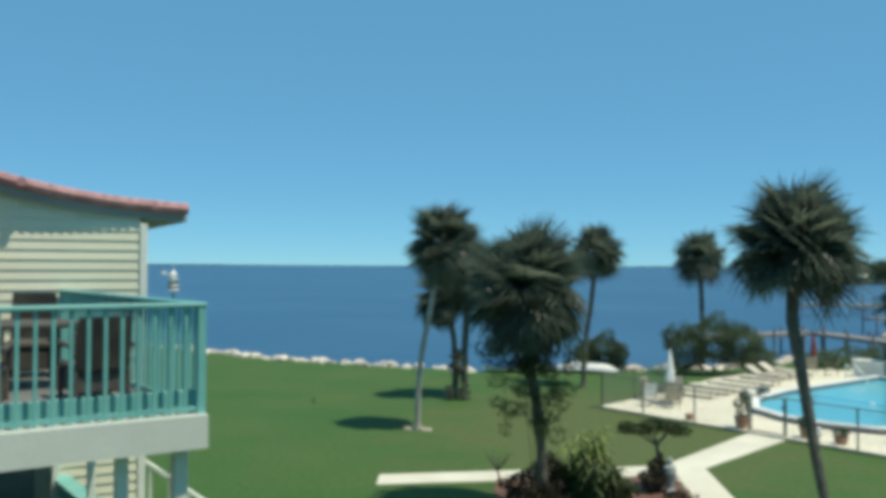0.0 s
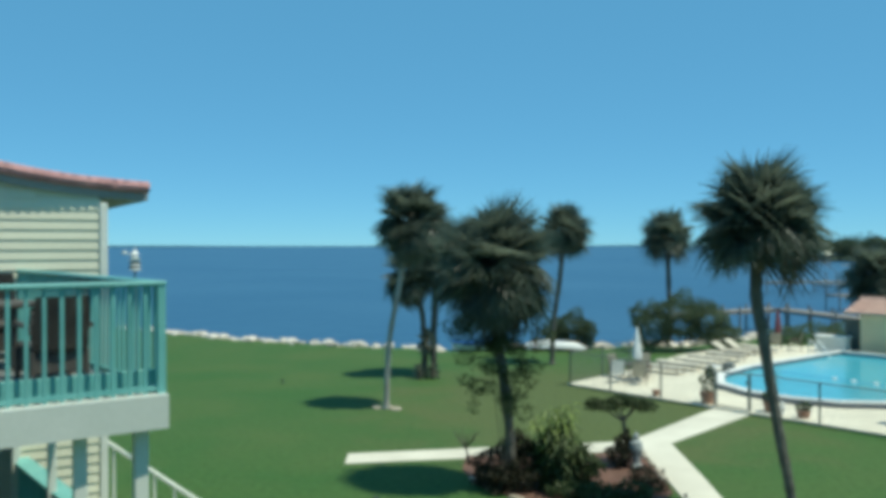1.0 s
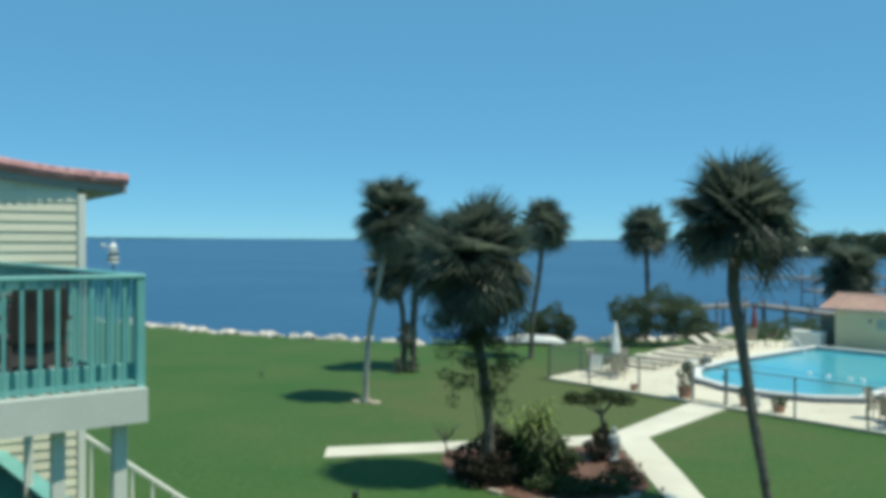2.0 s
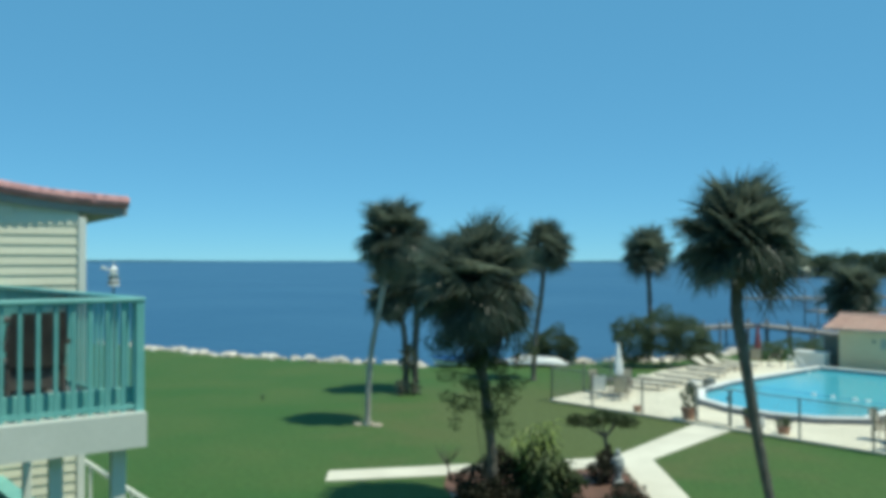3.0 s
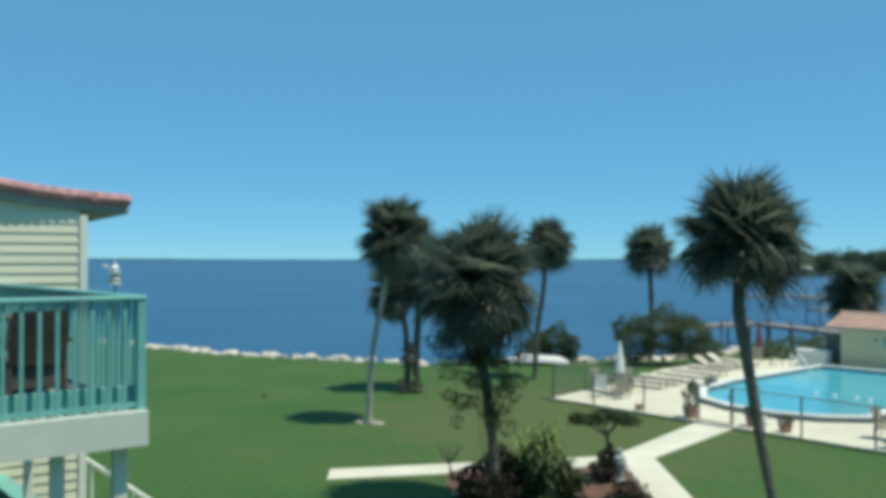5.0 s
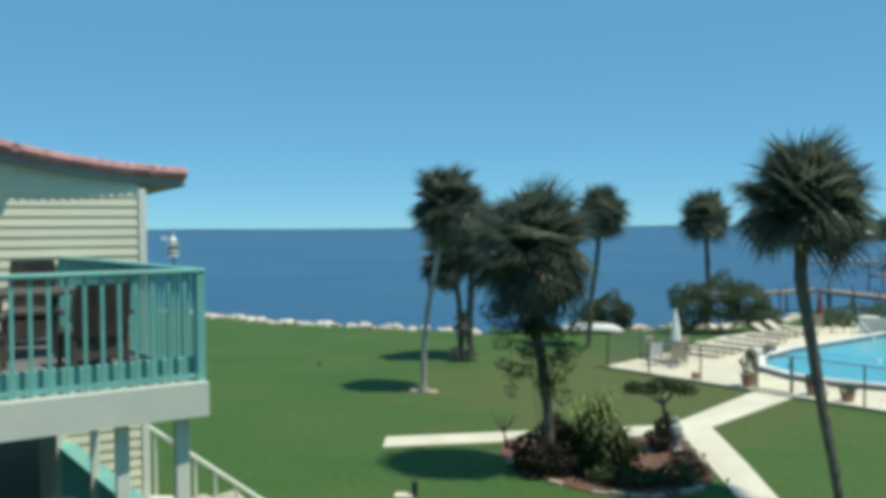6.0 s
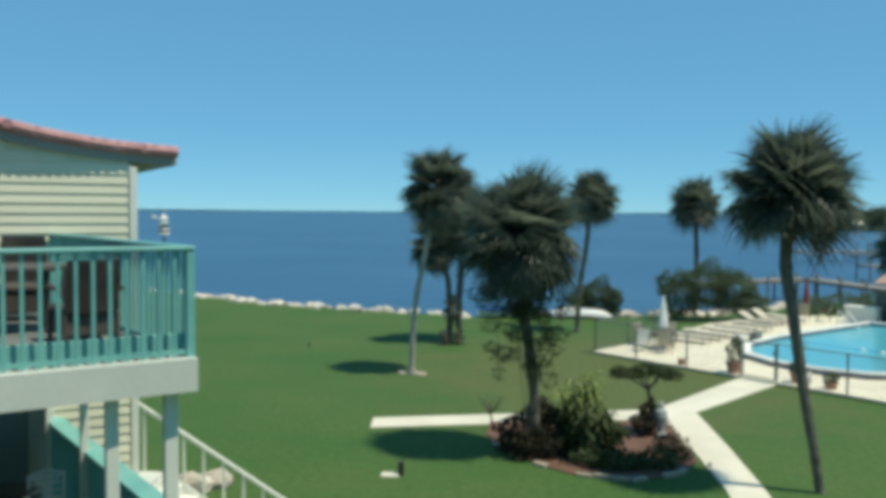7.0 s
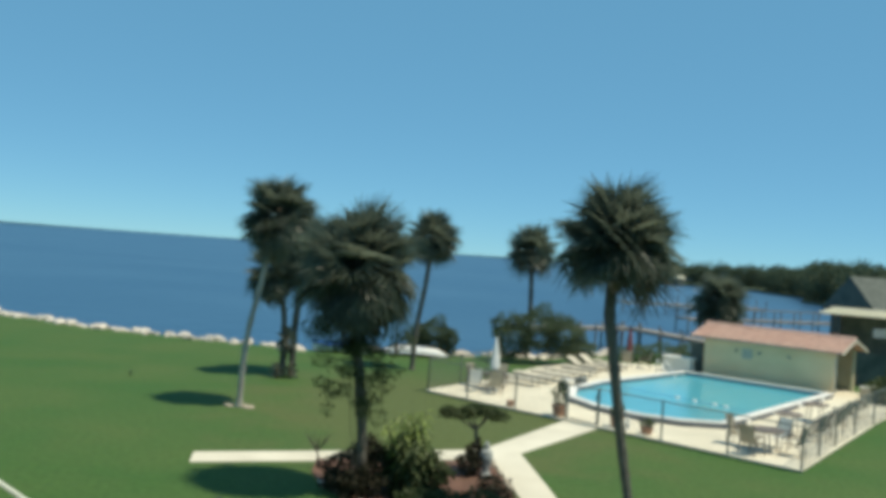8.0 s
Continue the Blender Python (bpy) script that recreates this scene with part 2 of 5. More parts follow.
def beam(bm, p, q, w, h):
    """A straight bar of section w by h from p to q."""
    p, q = Vector(p), Vector(q)
    d = q - p
    side = d.cross(Vector((0, 0, 1)))
    side = side.normalized() if side.length > 1e-4 else Vector((1, 0, 0))
    up = side.cross(d).normalized()
    vs = [bm.verts.new(c + side * (w / 2 * i) + up * (h / 2 * j)) for c in (p, q) for i, j in ((-1, -1), (1, -1), (1, 1), (-1, 1))]
    for f in ((0, 1, 2, 3), (7, 6, 5, 4), (0, 4, 5, 1), (1, 5, 6, 2), (2, 6, 7, 3), (3, 7, 4, 0)):
        bm.faces.new([vs[i] for i in f])
    bmesh.ops.recalc_face_normals(bm, faces=bm.faces)
    return bm


def B():
    return bmesh.new()


def slab(bm, pts, z0, z1):
    """A flat plate with the outline pts between two heights."""
    lo = [bm.verts.new((x, y, z0)) for x, y in pts]
    hi = [bm.verts.new((x, y, z1)) for x, y in pts]
    n = len(pts)
    bm.faces.new(hi)
    bm.faces.new(lo[::-1])
    for i in range(n):
        bm.faces.new((lo[i], lo[(i + 1) % n], hi[(i + 1) % n], hi[i]))
    bmesh.ops.recalc_face_normals(bm, faces=bm.faces)
    return bm


def lathe(bm, profile, seg=16, at=(0, 0, 0)):
    rings = []
    for r, z in profile:
        rings.append([bm.verts.new((at[0] + r * math.cos(2 * math.pi * i / seg), at[1] + r * math.sin(2 * math.pi * i / seg), at[2] + z)) for i in range(seg)])
    for a, b in zip(rings, rings[1:]):
        for i in range(seg):
            bm.faces.new((a[i], a[(i + 1) % seg], b[(i + 1) % seg], b[i]))
    bm.faces.new(rings[0][::-1])
    bm.faces.new(rings[-1])
    return bm


def swept(bm, path, radii, seg=10, rough=0.0):
    """A limb along points, with a radius at each."""
    rings = []
    for i, (p, r) in enumerate(zip(path, radii)):
        d = (Vector(path[min(i + 1, len(path) - 1)]) - Vector(path[max(i - 1, 0)])).normalized()
        x = d.orthogonal().normalized() if i == 0 else (x - d * x.dot(d)).normalized()
        y = d.cross(x)
        rings.append([bm.verts.new(Vector(p) + (x * math.cos(a) + y * math.sin(a)) * r * (1 + rough * random.uniform(-1, 1)))
                      for a in (2 * math.pi * j / seg for j in range(seg))])
    for a, b in zip(rings, rings[1:]):
        for j in range(seg):
            bm.faces.new((a[j], a[(j + 1) % seg], b[(j + 1) % seg], b[j]))
    bm.faces.new(rings[0][::-1])
    bm.faces.new(rings[-1])
    return bm


def leaf_cloud(name, blobs, count, size, material, rng):
    """Many small bent leaves scattered through the outer shell of some uneven blobs (x, y, z, rx, ry, rz)."""
    w = np.array([b[3] * b[4] for b in blobs])
    pick = rng.choice(len(blobs), count, p=w / w.sum())
    b = np.array(blobs)[pick]
    d = rng.normal(size=(count, 3))
    d /= np.linalg.norm(d, axis=1)[:, None]
    rad = rng.uniform(0.45, 1.0, count) ** 0.5 * (1 + 0.22 * np.sin(d[:, 0] * 5 + b[:, 0] * 3) * np.sin(d[:, 1] * 4 + 1) + 0.18 * np.sin(d[:, 2] * 7 + b[:, 1]))
    c = b[:, :3] + d * rad[:, None] * b[:, 3:6]
    u = rng.normal(size=(count, 3))
    u /= np.linalg.norm(u, axis=1)[:, None]
    v = np.cross(u, rng.normal(size=(count, 3)))
    v /= np.linalg.norm(v, axis=1)[:, None]
    s = size * rng.uniform(0.6, 1.3, count)[:, None]
    vs = np.stack([c - u * s, c + v * s * 0.5, c + u * s, c - v * s * 0.5], 1).reshape(-1, 3)
    me = bpy.data.meshes.new(name)
    idx = np.arange(count * 4).reshape(-1, 4)
    me.from_pydata(vs.tolist(), [], idx.tolist())
    me.materials.append(material)
    return me


# ---- ground, water, paths ----
LAND = [(-300, 230), (-60, 84), (-20.2, 56.9), (-13.2, 51.8), (-6.5, 48.7), (-0.4, 46.6), (7.2, 48.2), (12.5, 49.2), (18, 53.5),
        (24, 57), (35.5, 58), (44, 73), (80, 76), (110, 60), (160, 40), (300, 20), (300, -120), (-300, -120)]
DE1, DE2, DO = Vector((0.655, -0.756)), Vector((0.756, 0.655)), Vector((4.3, 35.0))


def dk(a, b):
    """Plan of the pool deck: a along the fence, b away from it."""
    p = DO + DE1 * a + DE2 * b
    return (p.x, p.y)


POOL = [(2.7, 16.9), (2.75, 8.6), (3.3, 5.7), (4.6, 3.7), (6.2, 2.9), (7.9, 2.75), (9.3, 3.2), (10.35, 4.2), (9.75, 17.0)]


def grow(pts, d):
    out = []
    n = len(pts)
    for i in range(n):
        a, p, b = (Vector(pts[j % n]) for j in (i - 1, i, i + 1))
        n1 = Vector(((p - a).y, -(p - a).x)).normalized()
        n2 = Vector(((b - p).y, -(b - p).x)).normalized()
        m = (n1 + n2).normalized()
        out.append(tuple(p - m * d / max(0.3, m.dot(n1))))
    return out


area2 = sum(POOL[i - 1][0] * POOL[i][1] - POOL[i][0] * POOL[i - 1][1] for i in range(len(POOL)))
SGN = -1 if area2 > 0 else 1


def ring(bm, inner, outer, z0, z1):
    """A kerb between two outlines."""
    n = len(inner)
    A = [[bm.verts.new((*p, z)) for p in ps] for ps, z in ((inner, z0), (inner, z1), (outer, z1), (outer, z0))]
    for i in range(n):
        j = (i + 1) % n
        for q in range(4):
            r = (q + 1) % 4
            bm.faces.new((A[q][i], A[q][j], A[r][j], A[r][i]))
    bmesh.ops.recalc_face_normals(bm, faces=bm.faces)
    return bm


def sheet_with_hole(bm, outer, hole, z):
    """A flat sheet with a hole through it."""
    def loop(pts):
        vs = [bm.verts.new((*p, z)) for p in pts]
        return [bm.edges.new((vs[i - 1], vs[i])) for i in range(len(vs))]
    es = loop(outer) + loop(hole)
    bmesh.ops.triangle_fill(bm, use_beauty=True, use_dissolve=False, edges=es, normal=(0, 0, 1))
    return bm


pool_in = [dk(a, b) for a, b in POOL]
pool_mid = [dk(a, b) for a, b in grow(POOL, 0.30 * SGN)]
pool_out = [dk(a, b) for a, b in grow(POOL, 0.27 * SGN)]
pool_in2 = [dk(a, b) for a, b in grow(POOL, 0.12 * SGN)]
pool_edge = [dk(a, b) for a, b in grow(POOL, 0.02 * SGN)]
deck_outline = [dk(-0.1, -0.05), dk(14.75, -0.05), dk(13.45, 12.0), dk(12.9, 20.5), dk(2.0, 21.5), dk(-2.6, 17.5), dk(-2.6, 11.0), dk(-0.9, 5.0)]

bm = sheet_with_hole(B(), LAND, pool_mid, 0.0)
ground = solo("ground", bm, LAWN, "wide green lawn of short grass with brownish dry patches", "lawn", kind="structure")
bm = B()
shore = LAND[:15]
for (a, b) in zip(shore, shore[1:]):
    vs = [bm.verts.new(p) for p in ((*a, 0), (*b, 0), (b[0] + 0.4, b[1] + 3.0, -1.6), (a[0] + 0.4, a[1] + 3.0, -1.6))]
    bm.faces.new(vs)
solo("shore_bank", bm, SAND, "sandy bank dropping from the lawn to the water", "bank", kind="structure")
bm = B()
vs = [bm.verts.new(p) for p in ((-4300, -60, -0.8), (4300, -60, -0.8), (4300, 4700, -0.8), (-4300, 4700, -0.8))]
bm.faces.new(vs)
solo("water", bm, SEA, "calm deep blue sea reaching the horizon", "sea", kind="structure")

bm = sheet_with_hole(B(), deck_outline, pool_mid, 0.03)
bmesh.ops.solidify(bm, geom=bm.faces[:], thickness=-0.05)
deck = solo("pavement", bm, DECK, "bright pale concrete pool deck", "pool deck", kind="structure")
# walks: a stub across the lawn and a diagonal to the gate
stub = slab(B(), [(-3.0, 22.3), (4.9, 23.9), (4.75, 24.95), (-3.05, 23.35)], -0.05, 0.025)
solo("path", stub, CONCRETE, "narrow pale concrete path ending in the lawn", "path", kind="structure")
diag = slab(B(), [(4.2, 10.0), (5.0, 10.0), (5.65, 18.0), (5.78, 21.0), (5.86, 24.7), (9.45, 28.95), (8.6, 30.1), (4.87, 25.1), (4.86, 21.0), (4.85, 17.9)], -0.05, 0.028)
solo("path", diag, CONCRETE, "pale concrete path bending towards the pool gate", "path", kind="structure")


# ---- pool ----
pool = thing("swimming_pool", pose(0, 0, 0), "turquoise swimming pool with white coping and a curved near end", "swimming pool")
bm = slab(B(), pool_mid, -1.5, -1.4)
part("pool_floor", bm, POOLTILE, pool)
bm = ring(B(), pool_in, pool_in2, -1.4, 0.06)
part("pool_wall", bm, POOLTILE, pool)
part("coping", ring(B(), pool_in, pool_mid, 0.24, 0.30), COPING, pool, "white raised coping")
part("edge_band", ring(B(), pool_edge, pool_in2, 0.06, 0.24), TILEBAND, pool, "dark blue-grey tile band under the coping")
# outer rim: the shadow side below the coping is painted in dark tile colour
part("edge_wall", ring(B(), pool_in2, pool_out, 0.0, 0.235), TILEBAND, pool, "outer rim face, dark tile with its shadow in the colour")
rim = [Vector(p) for p in grow(POOL, 0.30 * SGN)]
for u in (0.14, 0.36, 0.60, 0.84):
    p = rim[7].lerp(rim[8], u)
    q = p + (rim[8] - rim[7]).normalized() * 0.45
    bm = B()
    beam(bm, (*dk(*p), 0.13), (*dk(*q), 0.13), 0.14, 0.20)
    part("rim_block", bm, COPING, pool, "white block against the rim")
bm = B()
bm.faces.new([bm.verts.new((*p, 0.12)) for p in pool_edge])
part("water_surface", bm, POOLWATER, pool, "clear turquoise water")


# ---- the neighbouring building with its balconies ----
BF = pose(-2.89, 8.3, 0, 0, 0, 31.4)   # x along the balcony front, y to the back; the origin is the front corner
FLOOR2, FLOOR1 = 4.18, 1.43
SIDE = Vector((-0.8, 5.4))             # plan of the side rail, from the front corner to the wall


def clapboards(parent, x0, x1, z0, z1, y, top=None, step=0.148):
    """Lap siding as single boards, each tilted a little; top(x) gives a sloping upper end."""
    z, k, right = z0, 0, x1
    while z < z1 - 0.02:
        h = min(step, z1 - z)
        x1 = right
        while top and x1 > x0 + 0.1 and top(x1) < z + h:
            x1 -= 0.05
        if x1 < x0 + 0.12:
            break
        bm = B()
        pr = ((y - 0.032, z + 0.006), (y - 0.032, z + 0.012), (y - 0.012, z + h + 0.012), (y + 0.02, z + h + 0.012), (y + 0.02, z))
        a = [bm.verts.new((x0, p, q)) for p, q in pr]
        b = [bm.verts.new((x1, p, q)) for p, q in pr]
        bm.faces.new(a[::-1])
        bm.faces.new(b)
        for i in range(5):
            j = (i + 1) % 5
            bm.faces.new((a[i], a[j], b[j], b[i]))
        bmesh.ops.recalc_face_normals(bm, faces=bm.faces)
        part("clapboard", bm, SIDING, parent)
        z += step
        k += 1


house = thing("apartment_building", BF, "cream clapboard apartment building with flared tile roof", "building")


def roof_z(x):
    """Underside height of the flared roof edge at x along the wall."""
    t = min(max((0.95 - x) / 2.9, 0), 1.6)
    return 6.29 + 0.10 * t + 0.33 * t ** 2.2


WALLX = 0.33


def front_y(x):
    """Plan of the roof's front edge, which flares out towards the ridge."""
    return 5.39 - 0.07 * (WALLX - x)


def gable_top(x):
    """Top of the gable wall: under the flared roof, and under the rake board beyond the corner board."""
    return roof_z(x) + 0.02 if x > -1.95 else min(roof_z(x) + 0.02, 6.96 + 0.277 * (x + 1.93))


# gable-end wall core
bm = B()
xs = [WALLX - 0.05 - i * 0.25 for i in range(18)]
lo = [bm.verts.new((x, 5.44, 0.0)) for x in xs]
hi = [bm.verts.new((x, 5.44, gable_top(x))) for x in xs]
lo2 = [bm.verts.new((x, 5.62, 0.0)) for x in xs]
hi2 = [bm.verts.new((x, 5.62, gable_top(x))) for x in xs]
for i in range(len(xs) - 1):
    for q in ((lo[i], lo[i + 1], hi[i + 1], hi[i]), (lo2[i], hi2[i], hi2[i + 1], lo2[i + 1]), (hi[i], hi[i + 1], hi2[i + 1], hi2[i])):
        bm.faces.new(q)
bm.faces.new((lo[0], hi[0], hi2[0], lo2[0]))
bm.faces.new((lo[-1], lo2[-1], hi2[-1], hi[-1]))
bmesh.ops.recalc_face_normals(bm, faces=bm.faces)
gable = part("wall", bm, SIDING, house)
part("side_wall", box(B(), WALLX - 0.25, 5.62, 0.0, WALLX - 0.05, 13.0, 6.25), SIDING, house)
clapboards(gable, -1.92, WALLX - 0.02, FLOOR2 + 0.02, 6.95, 5.44, roof_z)
part("wall_bay", box(B(), -3.2, 5.225, FLOOR2 + 0.02, -1.96, 5.436, 6.60), SIDING, house)
clapboards(gable, -3.2, -2.04, FLOOR2 + 0.02, 6.62, 5.20)
clapboards(gable, -0.80, WALLX - 0.02, 0.25, FLOOR2 - 0.35, 5.44)
part("corner_board", box(B(), WALLX - 0.04, 5.38, 0.1, WALLX + 0.07, 5.66, 6.24, 0.008), TRIM, house)
part("corner_board", box(B(), -2.05, 5.15, FLOOR2 + 0.02, -1.92, 5.44, 6.74, 0.008), TRIM, house)
part("corner_board", box(B(), -0.92, 5.385, FLOOR1, -0.80, 5.44, FLOOR2 - 0.33, 0.008), TRIM, house)

# flared roof: underside, edge tiles, and the roof surface going back
bm = B()
xs = [1.0 - i * 0.12 for i in range(27)]
rows_ = []
for y in (None, 13.0):
    rows_.append([[bm.verts.new((x, y or front_y(x), roof_z(x) + dz)) for x in xs] for dz in (0.0, 0.20)])
for i in range(len(xs) - 1):
    bm.faces.new((rows_[0][0][i], rows_[0][0][i + 1], rows_[1][0][i + 1], rows_[1][0][i]))
    bm.faces.new((rows_[0][1][i], rows_[1][1][i], rows_[1][1][i + 1], rows_[0][1][i + 1]))
    bm.faces.new((rows_[0][0][i], rows_[0][1][i], rows_[0][1][i + 1], rows_[0][0][i + 1]))
bm.faces.new((rows_[0][0][0], rows_[1][0][0], rows_[1][1][0], rows_[0][1][0]))
bmesh.ops.recalc_face_normals(bm, faces=bm.faces)
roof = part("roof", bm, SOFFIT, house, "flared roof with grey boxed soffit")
for i in range(24):
    x = 0.98 - i * 0.125
    part("tile", tube(B(), (x, front_y(x) - 0.02, roof_z(x) + 0.20), (x - 0.135, front_y(x) - 0.01, roof_z(x - 0.135) + 0.21), 0.095, 0.085, 8), REDTILE, roof)
random.seed(17)
for i in range(15):
    x = 0.85 - i * 0.185
    part("tile", tube(B(), (x, front_y(x) - (0.17 if i == 12 else random.uniform(0.05, 0.09)), roof_z(x) + 0.215), (x, 6.2, roof_z(x) + 0.235), 0.07, 0.08, 8), REDTILE, roof)
for j in range(26):
    y = 5.5 + j * 0.29
    bm = tube(B(), (1.03, y, roof_z(0.98) + 0.20), (0.2, y, roof_z(0.2) + 0.22), 0.09, 0.09, 8)
    part("tile", bm, REDTILE, roof)

# the steep upper roof tier and its louvred vent
upper = part("upper_roof", B(), BROWN, house, "steep brown shingled upper roof")
bm = B()
prof = [(-1.90, 7.72), (-2.35, 7.92), (-3.2, 8.36), (-4.4, 8.82)]
for dy in (5.2, 12.0):
    for x, z in prof:
        bm.verts.new((x, dy, z))
        bm.verts.new((x, dy, z - 0.32))
bm.verts.ensure_lookup_table()
nn = len(prof) * 2
for i in range(len(prof) - 1):
    a, b, c, d = 2 * i, 2 * i + 1, 2 * i + 3, 2 * i + 2
    bm.faces.new([bm.verts[k] for k in (a, b, c, d)])
    bm.faces.new([bm.verts[k] for k in (a, d, d + nn, a + nn)])
    bm.faces.new([bm.verts[k] for k in (b, b + nn, c + nn, c)])
bm.faces.new([bm.verts[k] for k in (0, nn, nn + 1, 1)])
bmesh.ops.recalc_face_normals(bm, faces=bm.faces)
bm.to_mesh(upper.data)
bm.free()
upper.data.materials.clear()
upper.data.materials.append(BROWN)
for i in range(13):
    t = i / 12 * 3
    k = min(int(t), 2)
    u = t - k
    (xa, za), (xb, zb) = prof[k], prof[k + 1]
    x, z = xa + (xb - xa) * u, za + (zb - za) * u
    part("tile", tube(B(), (x, 5.12, z + 0.02), (x, 6.4, z + 0.04), 0.085, 0.095, 8), BROWN, upper)
part("dormer_wall", box(B(), -4.4, 5.9, 6.2, -2.0, 11.0, 7.75), OLIVE, house)
part("vent_box", box(B(), -2.08, 5.6, 7.2, -1.76, 6.2, 7.36, 0.01), TRIM, house, "small white eave return")
part("vent_cap", box(B(), -2.1, 5.5, 7.37, -1.70, 6.25, 7.47, 0.01), BROWN, house)
# box front catches sun here; the eave's shade is painted as dark colour
vent = part("vent", box(B(), -2.75, 5.09, 7.12, -2.1, 5.88, 7.46), BOARDSHADE, house, "louvre box under the eave, its shade in the dark colour")
for i in range(2):
    bm = B()
    beam(bm, (-2.46 - 0.06 * i, 5.05, 7.50 - 0.075 * i), (-2.09 - 0.10 * i, 5.05, 7.365 - 0.09 * i), 0.05, 0.04)
    part("louvre", bm, WHITEPLASTIC, vent, "white louvre slat")
# nearer porch roof with its pale rake board
bm = B()
beam(bm, (-1.926, 4.3, 6.93), (-4.60, 4.3, 6.21), 0.05, 0.13)
part("rake_board", bm, TRIM, house, "pale rake board of the porch roof")
bm = B()
vs = [bm.verts.new(p) for p in ((-1.95, 4.33, 6.90), (-4.6, 4.33, 6.19), (-4.6, 5.42, 6.26), (-1.95, 5.38, 6.97))]
bm.faces.new(vs)
bmesh.ops.solidify(bm, geom=bm.faces[:], thickness=-0.08)
part("porch_roof", bm, OLIVE, house)

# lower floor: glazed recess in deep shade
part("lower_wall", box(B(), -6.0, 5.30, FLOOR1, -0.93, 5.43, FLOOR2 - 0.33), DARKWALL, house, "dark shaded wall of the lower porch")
for i in range(3):
    door = part("sliding_door", box(B(), -5.0 + i * 1.3, 5.22, FLOOR1 + 0.05, -3.75 + i * 1.3, 5.26, FLOOR1 + 2.1), glass, house, "dark tinted sliding glass door")
    part("door_frame", box(box(B(), -5.02 + i * 1.3, 5.20, FLOOR1 + 0.03, -4.96 + i * 1.3, 5.29, FLOOR1 + 2.14), -5.0 + i * 1.3, 5.2, FLOOR1 + 2.1, -3.75 + i * 1.3, 5.29, FLOOR1 + 2.16), GREYMETAL, door)
part("side_screen", box(B(), -0.93, 5.0, FLOOR1, -0.86, 5.38, FLOOR2 - 0.34), TRIM, house)


SKEW = 0.11   # the fronts swing out a little towards their far end


def balcony(z, name, label, front_from):
    """A slab with its rails, following the skewed side."""
    b = thing(name, BF, label, "balcony")
    out = [(front_from, SKEW * front_from - 0.12), (0.05, -0.12), (0.05 + SIDE.x, SIDE.y - 0.03), (front_from, SIDE.y - 0.03)]
    part("floor_slab", slab(B(), out, z - 0.32, z), SLABMAT, b, "thick pale painted slab")
    inner = [(front_from, SKEW * front_from + 0.16), (-0.1, 0.16), (-0.1 + SIDE.x, SIDE.y - 0.1), (front_from, SIDE.y - 0.1)]
    # thin layer over the slab, darker than its edge
    part("floor_layer", slab(B(), inner, z + 0.002, z + 0.012), DECKGREY, b, "thin dark grey layer over the deck floor")
    return b


def railing(b, p, q, z, spacing=0.148, toe=True):
    """Top rail, bottom rail, balusters and end posts between two plan points."""
    p, q = Vector(p), Vector(q)
    L = (q - p).length
    d = (q - p) / L
    m = Matrix.Translation((p.x, p.y, z)) @ Matrix.Rotation(math.atan2(d.y, d.x), 4, "Z")

    def put(name, bm, label=""):
        bmesh.ops.transform(bm, matrix=m, verts=bm.verts)
        return part(name, bm, TEAL, b, label)
    put("top_rail", box(B(), -0.04, -0.05, 1.03, L + 0.04, 0.05, 1.075, 0.012), "teal painted top rail")
    put("bottom_rail", box(B(), 0, -0.02, 0.03, L, 0.02, 0.07))
    if toe:
        put("toe_board", box(B(), 0, 0.10, 0.0, L, 0.13, 0.22, 0.006), "teal kick board along the floor edge")
    n = int(L / spacing)
    base = None
    for i in range(n + 1):
        x = i * L / n
        if base is None:
            bm = box(B(), -0.016, -0.016, 0.0, 0.016, 0.016, 1.035)
            base = mesh_from("baluster", bm, TEAL)
        o = part("baluster", base, TEAL, b)
        o.matrix_local = m @ Matrix.Translation((x, 0, 0.0))
    for x in (0.0, L):
        put("post", box(B(), x - 0.04, -0.04, -0.1, x + 0.04, 0.04, 1.04, 0.006))


upper_balcony = balcony(FLOOR2, "balcony", "upper balcony with teal railing over a pale slab", -6.5)
railing(upper_balcony, (-6.2, -6.2 * SKEW), (0, 0), FLOOR2)
railing(upper_balcony, (0, 0), (SIDE.x, SIDE.y - 0.06), FLOOR2, toe=False)
lower_balcony = balcony(FLOOR1, "balcony", "lower balcony in shade with teal railing", -6.5)
railing(lower_balcony, (-6.2, -6.2 * SKEW), (-0.05, 0.0), FLOOR1, toe=False)
railing(lower_balcony, (-0.05, 0), (SIDE.x, SIDE.y - 0.06), FLOOR1, toe=False)
for x, y, r in ((-0.72, 0.04, 0.06), (-0.17, 0.10, 0.065), (-0.62, 3.2, 0.05)):
    part("post", box(B(), x - r, y - r, FLOOR1, x + r, y + r, FLOOR2 - 0.32, 0.008), TRIM, lower_balcony, "square pale porch post")
bm = B()
beam(bm, (-0.05, 0.0, FLOOR1 + 1.10), (SIDE.x - 0.02, SIDE.y - 0.1, FLOOR1 + 1.10), 0.24, 0.04)
part("cap_rail", bm, TEAL, lower_balcony, "wide flat teal cap rail")
for i in range(40):
    p = Vector((-0.12, 0.05)).lerp(Vector((SIDE.x - 0.09, SIDE.y - 0.13)), i / 39)
    part("side_board", box(B(), p.x - 0.012, p.y - 0.05, FLOOR1 + 0.06, p.x + 0.012, p.y + 0.05, FLOOR1 + 1.08), TEAL, lower_balcony)
